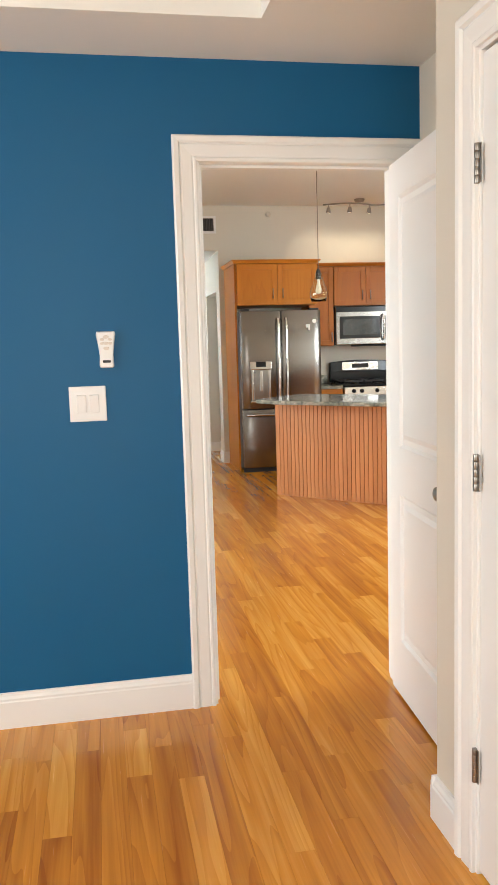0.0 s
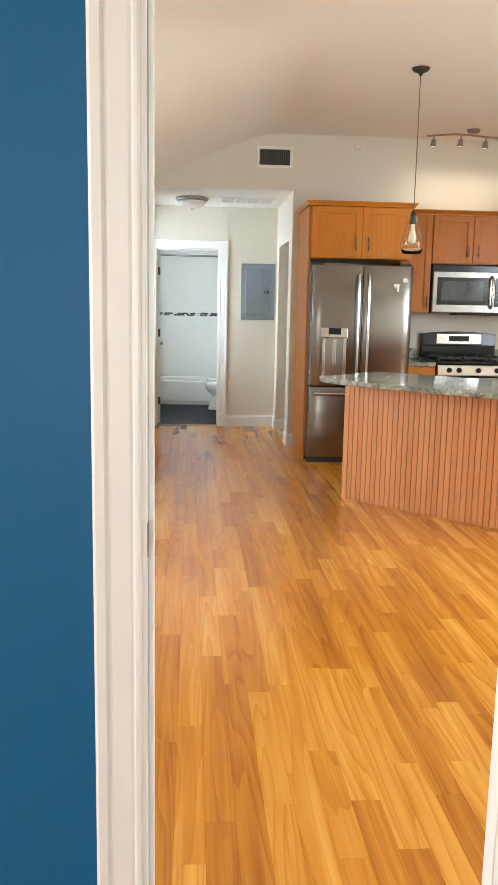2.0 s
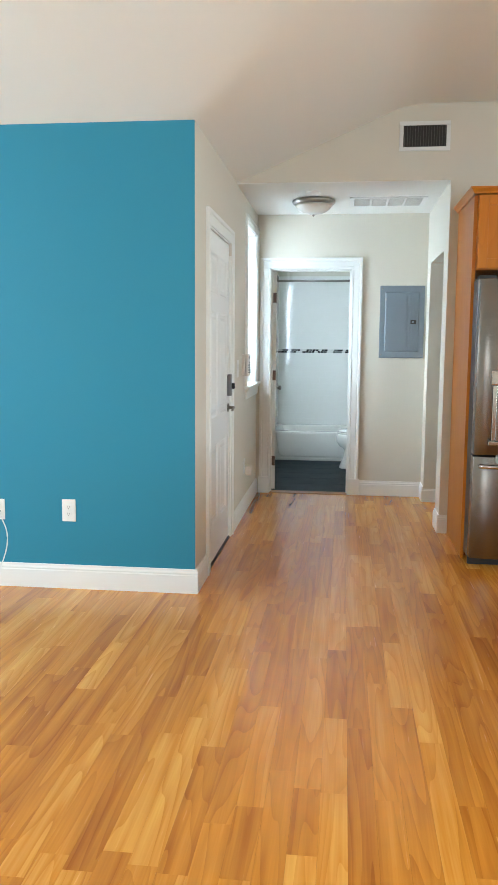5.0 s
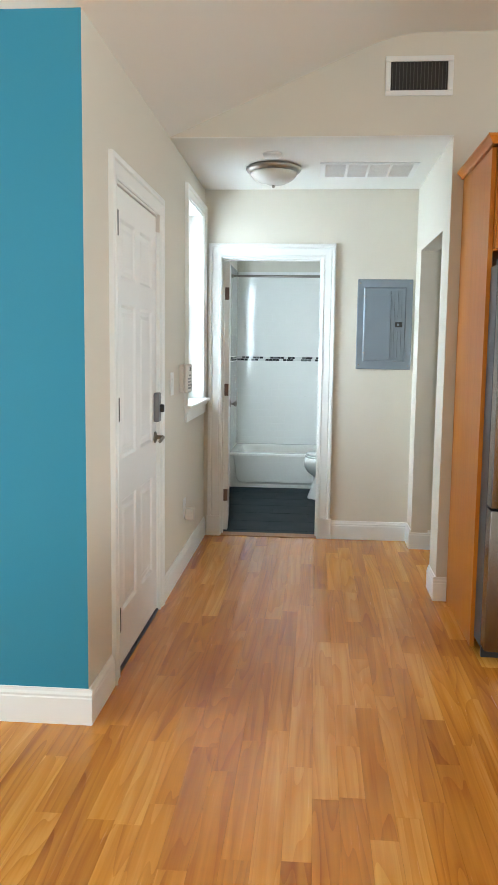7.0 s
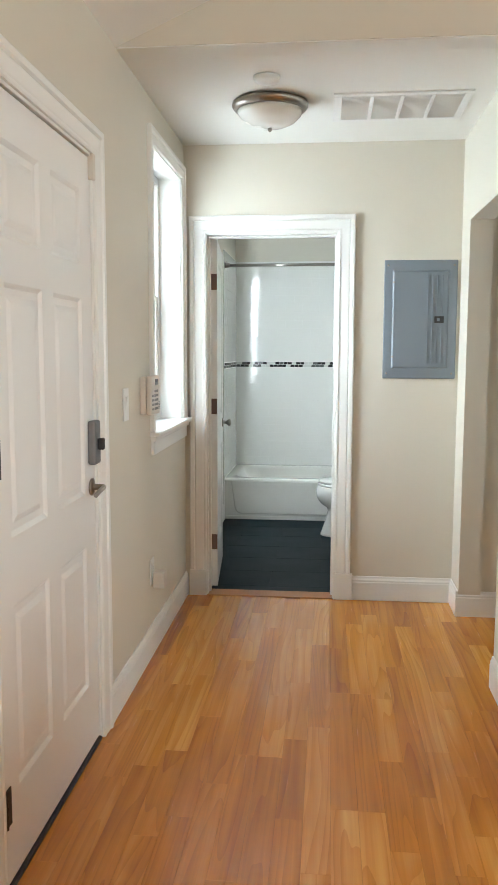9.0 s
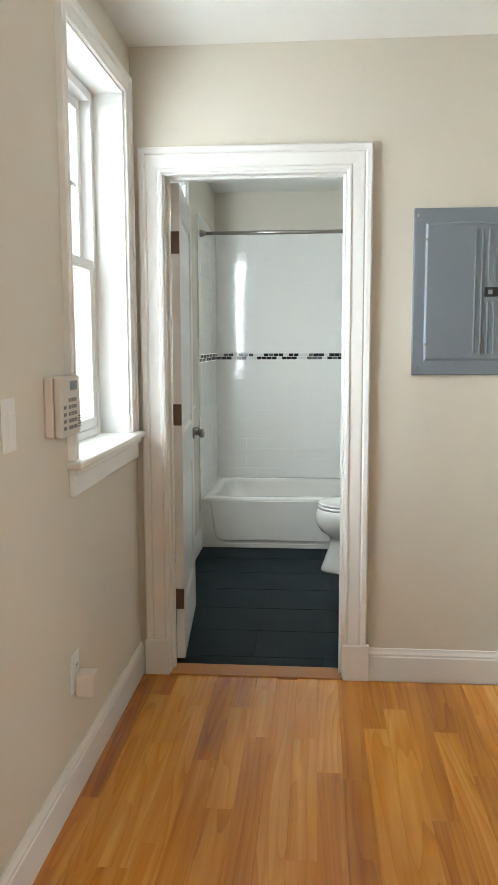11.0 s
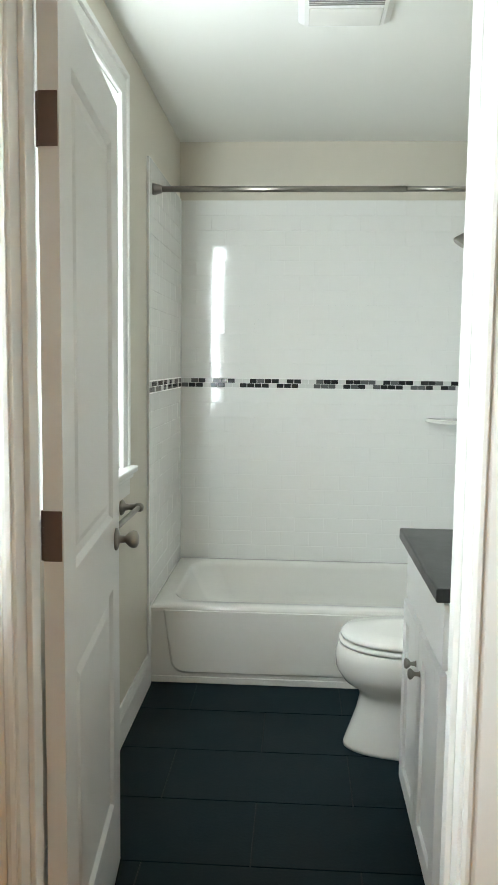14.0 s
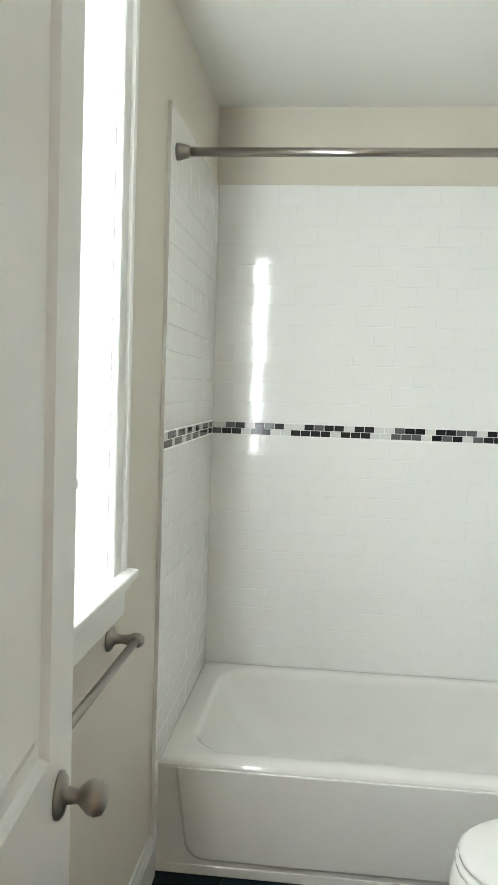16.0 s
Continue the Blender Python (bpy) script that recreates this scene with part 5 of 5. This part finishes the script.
tagged(cs, "white ceramic corner soap shelf on the tile", "shelf")

# exhaust fan
ef = empty("exhaust_fan", pose(1.005, 11.97, 2.507, 90, 0, 0))
tagged(ef, "white bathroom exhaust fan with light lens", "exhaust fan")
bm = bmesh.new()
loft(bm, [[(x, y, z) for x, z in rrect(-0.15 + e, 0.15 - e, -0.175 + e, 0.175 - e, 0.02)] for y, e in ((0, 0), (-0.008, 0.002), (-0.024, 0.022))], False)
finish("cover", bm, PLASTIC, ef)
blocks("grille_slat", [(-0.115, 0.115, -0.0262, -0.0242, 0.008 + k * 0.012, 0.013 + k * 0.012) for k in range(11)], KEY, ef, 0)
block("lens", -0.115, 0.115, -0.028, -0.0242, -0.14, -0.012, FROST, ef, 0.004)

# blind
bl = empty("window_blind", pose(0.165, 11.7325, 0))
tagged(bl, "white slatted window blind, half lowered", "blind")
m, n_, l_, b_ = shader("blind_vinyl")
b_.inputs["Base Color"].default_value = (0.84, 0.85, 0.86, 1)
b_.inputs["Roughness"].default_value = 0.4
tr = n_.new("ShaderNodeBsdfTranslucent")
tr.inputs[0].default_value = (0.85, 0.88, 0.92, 1)
mxs = n_.new("ShaderNodeMixShader")
mxs.inputs[0].default_value = 0.35
l_.new(b_.outputs[0], mxs.inputs[1])
l_.new(tr.outputs[0], mxs.inputs[2])
l_.new(mxs.outputs[0], n_["Material Output"].inputs[0])
VINYL = m
block("head_rail", -0.022, 0.03, -0.415, 0.415, 2.235, 2.285, BLIND, bl, 0.003)
slat = None
for k in range(23):
    z = 2.215 - k * 0.0425
    if slat is None:
        bm = bmesh.new()
        pts = [(-0.024, 0.0), (-0.012, 0.003), (0.0, 0.004), (0.012, 0.003), (0.024, 0.0)]
        loft(bm, [[(x, y, zz) for x, zz in pts] + [(x, y, zz - 0.002) for x, zz in pts[::-1]] for y in (-0.41, 0.41)], False)
        slat = finish("slat", bm, VINYL, bl)
        me_s = slat.data
    else:
        slat = new("slat", me_s)
        slat.parent = bl
    slat.matrix_basis = pose(0, 0, z, 0, -74, 0)
block("bottom_rail", -0.022, 0.022, -0.41, 0.41, 1.205, 1.228, BLIND, bl, 0.004)
for y in (-0.28, 0.28):
    tube("cord", [(0.026, y, 2.24), (0.026, y, 1.215)], 0.001, BLIND, bl, 6, 1)


# ---- bathroom tiles ----
def pillow(w, h, d, b=0.0016):
    """A glazed tile lying in xz, face at y=-d."""
    bm = bmesh.new()
    lo = [bm.verts.new(p) for p in ((-w / 2, 0, -h / 2), (w / 2, 0, -h / 2), (w / 2, 0, h / 2), (-w / 2, 0, h / 2))]
    mi = [bm.verts.new((v.co.x, -d + b * 0.45, v.co.z)) for v in lo]
    hi = [bm.verts.new((v.co.x * (1 - 2 * b / w), -d, v.co.z * (1 - 2 * b / h))) for v in lo]
    for k in range(4):
        j = (k + 1) % 4
        bm.faces.new((lo[k], lo[j], mi[j], mi[k]))
        bm.faces.new((mi[k], mi[j], hi[j], hi[k]))
    bm.faces.new(hi)
    bmesh.ops.recalc_face_normals(bm, faces=bm.faces[:])
    return bm


def tile_mesh(w, h, d, mat):
    bm = pillow(w, h, d)
    me = bpy.data.meshes.new("tile")
    bm.to_mesh(me)
    bm.free()
    me.materials.append(mat)
    return me


GR = 0.0006
rows = [0.345 + 0.0756 * (k + 0.5) for k in range(12)] + [1.308 + 0.0752 * (k + 0.5) for k in range(12)]
cache = {}
trng = random.Random(11)


def lay(panel, m, x0, x1, each):
    """Running-bond tiles from x0 to x1 on a panel; m: places the panel's xz plane."""
    merged_v, merged_f = [], []
    for r, z in enumerate(rows):
        h = 0.0754 - GR
        x = x0 - (0.0762 if r % 2 else 0)
        while x < x1 - 0.004:
            a, b = max(x, x0), min(x + 0.1524, x1)
            if b - a > 0.012:
                key = round(b - a - GR, 3)
                if key not in cache:
                    cache[key] = tile_mesh(key, h, 0.006, TILEW)
                lean = pose((a + b) / 2, 0, z, trng.uniform(-0.35, 0.35), 0, trng.uniform(-0.35, 0.35))
                if each:
                    ob = new("tile", cache[key])
                    ob.parent = panel
                    ob.matrix_basis = m @ lean
                else:
                    k = len(merged_v)
                    merged_v += [tuple(m @ lean @ v.co) for v in cache[key].vertices]
                    merged_f += [tuple(k + i for i in p.vertices) for p in cache[key].polygons]
            x += 0.1524
    if not each:
        me = bpy.data.meshes.new("tiles")
        me.from_pydata(merged_v, [], merged_f)
        me.materials.append(TILEW)
        ob = new("tiles", me)
        ob.parent = panel
        tagged(ob, kind="stuff")


def mosaic(panel, m, x0, x1):
    """Two rows of small glass pieces, dark runs broken by pale ones."""
    for r in range(2):
        x, run, dark = x0 - r * 0.025, 2 if r else 0, False
        while x < x1 - 0.01:
            if run <= 0:
                dark = not dark
                run = trng.choice((2, 3, 3, 4)) if dark else trng.choice((1, 1, 2))
            a, b = max(x, x0) + 0.001, min(x + 0.0385, x1) - 0.001
            if b - a > 0.006:
                mat = trng.choice((MOSD, MOSD, MOSD, MOSD, MOSG)) if dark else MOSL
                key = (round(b - a, 3), mat.name)
                if key not in cache:
                    cache[key] = tile_mesh(key[0], 0.0215, 0.006, mat)
                ob = new("mosaic_piece", cache[key])
                ob.parent = panel
                ob.matrix_basis = m @ pose((a + b) / 2, 0, 1.268 + r * 0.0235)
            x += 0.0385
            run -= 1


tp1 = tagged(block("wall_tile_back", 0.256, 1.779, 13.5612, 13.5745, 0.30, 2.212, GROUT, None, 0), "glossy white subway tile with dark mosaic band", kind="structure")
M1 = pose(0, 13.5662, 0)
tp2 = tagged(block("wall_tile_west", 0.2505, 0.2612, 12.665, 13.561, 0.0, 2.212, GROUT, None, 0), "glossy white subway tile with dark mosaic band", kind="structure")
M2 = pose(0.2563, 0, 0, 0, 0, 90)
tp3 = tagged(block("wall_tile_east", 1.7738, 1.7845, 12.665, 13.561, 0.0, 2.212, GROUT, None, 0), "glossy white subway tile with dark mosaic band", kind="structure")
M3 = pose(1.7787, 0, 0, 0, 0, -90)
lay(tp1, M1, 0.262, 1.773, True)
lay(tp2, M2, 12.668, 13.560, False)
lay(tp3, M3, -13.560, -12.668, False)
mosaic(tp1, M1, 0.262, 1.773)
mosaic(tp2, M2, 12.668, 13.560)

bf = tagged(block("floor_bath", 0.25, 1.785, 10.70, 12.72, -0.018, -0.004, SLATEG, None, 0), "dark slate-coloured porcelain tile bathroom floor", kind="structure")
for r in range(7):
    y0 = 12.44 - 0.3275 * (r + 1) + 0.3275
    y1 = y0 + 0.3275
    x = 1.075 - (0.305 if r % 2 else 0) - 1.22
    while x < 1.785:
        a, b = max(x, 0.25), min(x + 0.61, 1.785)
        c, d = max(y0, 10.70), min(y1, 12.72)
        if b - a > 0.01 and d - c > 0.01:
            bm = bmesh.new()
            g = 0.0015
            cube(bm, -(b - a) / 2 + g, (b - a) / 2 - g, -(d - c) / 2 + g, (d - c) / 2 - g, -0.004, 0.0)
            t = finish("floor_tile", bm, SLATE, bf, 0.001, seg=1)
            t.location = ((a + b) / 2, (c + d) / 2, trng.uniform(-0.0003, 0.0003))
        x += 0.61


# ---- floor boards and tiles ----
BW = 0.083
LENGTHS = [0.33, 0.5, 0.67, 0.85, 1.05, 1.3]
board_mesh = []
for L in LENGTHS:
    bm = bmesh.new()
    g, b = 0.0001, 0.0003
    lo = [(-BW / 2 + g, g), (BW / 2 - g, g), (BW / 2 - g, L - g), (-BW / 2 + g, L - g)]
    hi = [(-BW / 2 + g + b, g + b), (BW / 2 - g - b, g + b), (BW / 2 - g - b, L - g - b), (-BW / 2 + g + b, L - g - b)]
    v0 = [bm.verts.new((x, y, -0.012)) for x, y in lo]
    v1 = [bm.verts.new((x, y, -0.0005)) for x, y in lo]
    v2 = [bm.verts.new((x, y, 0)) for x, y in hi]
    for k in range(4):
        j = (k + 1) % 4
        bm.faces.new((v0[k], v0[j], v1[j], v1[k]))
        bm.faces.new((v1[k], v1[j], v2[j], v2[k]))
    bm.faces.new(v2)
    me = bpy.data.meshes.new("floor_board")
    bm.to_mesh(me)
    bm.free()
    me.materials.append(FLOORWOOD)
    board_mesh.append(me)

floor = tagged(block("floor", -3.65, 5.75, -2.75, BY + 0.0, -0.018, -0.011, DARKGAP, None, 0), "glossy golden oak strip floor", kind="structure")
rest_v, rest_f = [], []
rng = random.Random(4)
made = 0
ncol = int((5.7 + 3.6) / BW)
for c in range(ncol):
    x = -3.6 + (c + 0.5) * BW
    y0, y1 = (2.74 if x < -2.6 or x > 2.0 else -2.6), BY - 0.021 if HX < x < RX + 0.05 else (10.37 if 1.8 < x < 3.4 else (7.535 if x < HX else 9.19))
    y = y0 - rng.random() * 0.9
    while y < y1:
        i = rng.choices(range(6), (2, 4, 5, 5, 4, 2))[0]
        L = LENGTHS[i]
        s, e = max(y, y0), min(y + L, y1)
        if 0.25 < x < 1.85 and y > 1.9 and y + L < y1 and made < 300:
            ob = new("floor_board", board_mesh[i])
            ob.location = (x, y, 0)
            ob.parent = floor
            made += 1
        elif e - s > 0.02:
            g, b = 0.0001, 0.0003
            k = len(rest_v)
            lo = [(x - BW / 2 + g, s + g), (x + BW / 2 - g, s + g), (x + BW / 2 - g, e - g), (x - BW / 2 + g, e - g)]
            hi = [(x - BW / 2 + g + b, s + g + b), (x + BW / 2 - g - b, s + g + b), (x + BW / 2 - g - b, e - g - b), (x - BW / 2 + g + b, e - g - b)]
            rest_v += [(p[0], p[1], -0.010) for p in lo] + [(p[0], p[1], -0.0005) for p in lo] + [(p[0], p[1], 0) for p in hi]
            for q in range(4):
                j = (q + 1) % 4
                rest_f += [(k + q, k + j, k + 4 + j, k + 4 + q), (k + 4 + q, k + 4 + j, k + 8 + j, k + 8 + q)]
            rest_f.append((k + 8, k + 9, k + 10, k + 11))
        y += L
me = bpy.data.meshes.new("floor_boards")
me.from_pydata(rest_v, [], rest_f)
me.materials.append(FLOORWOOD)
ob = new("floor_boards", me)
ob.parent = floor
tagged(ob, kind="stuff")
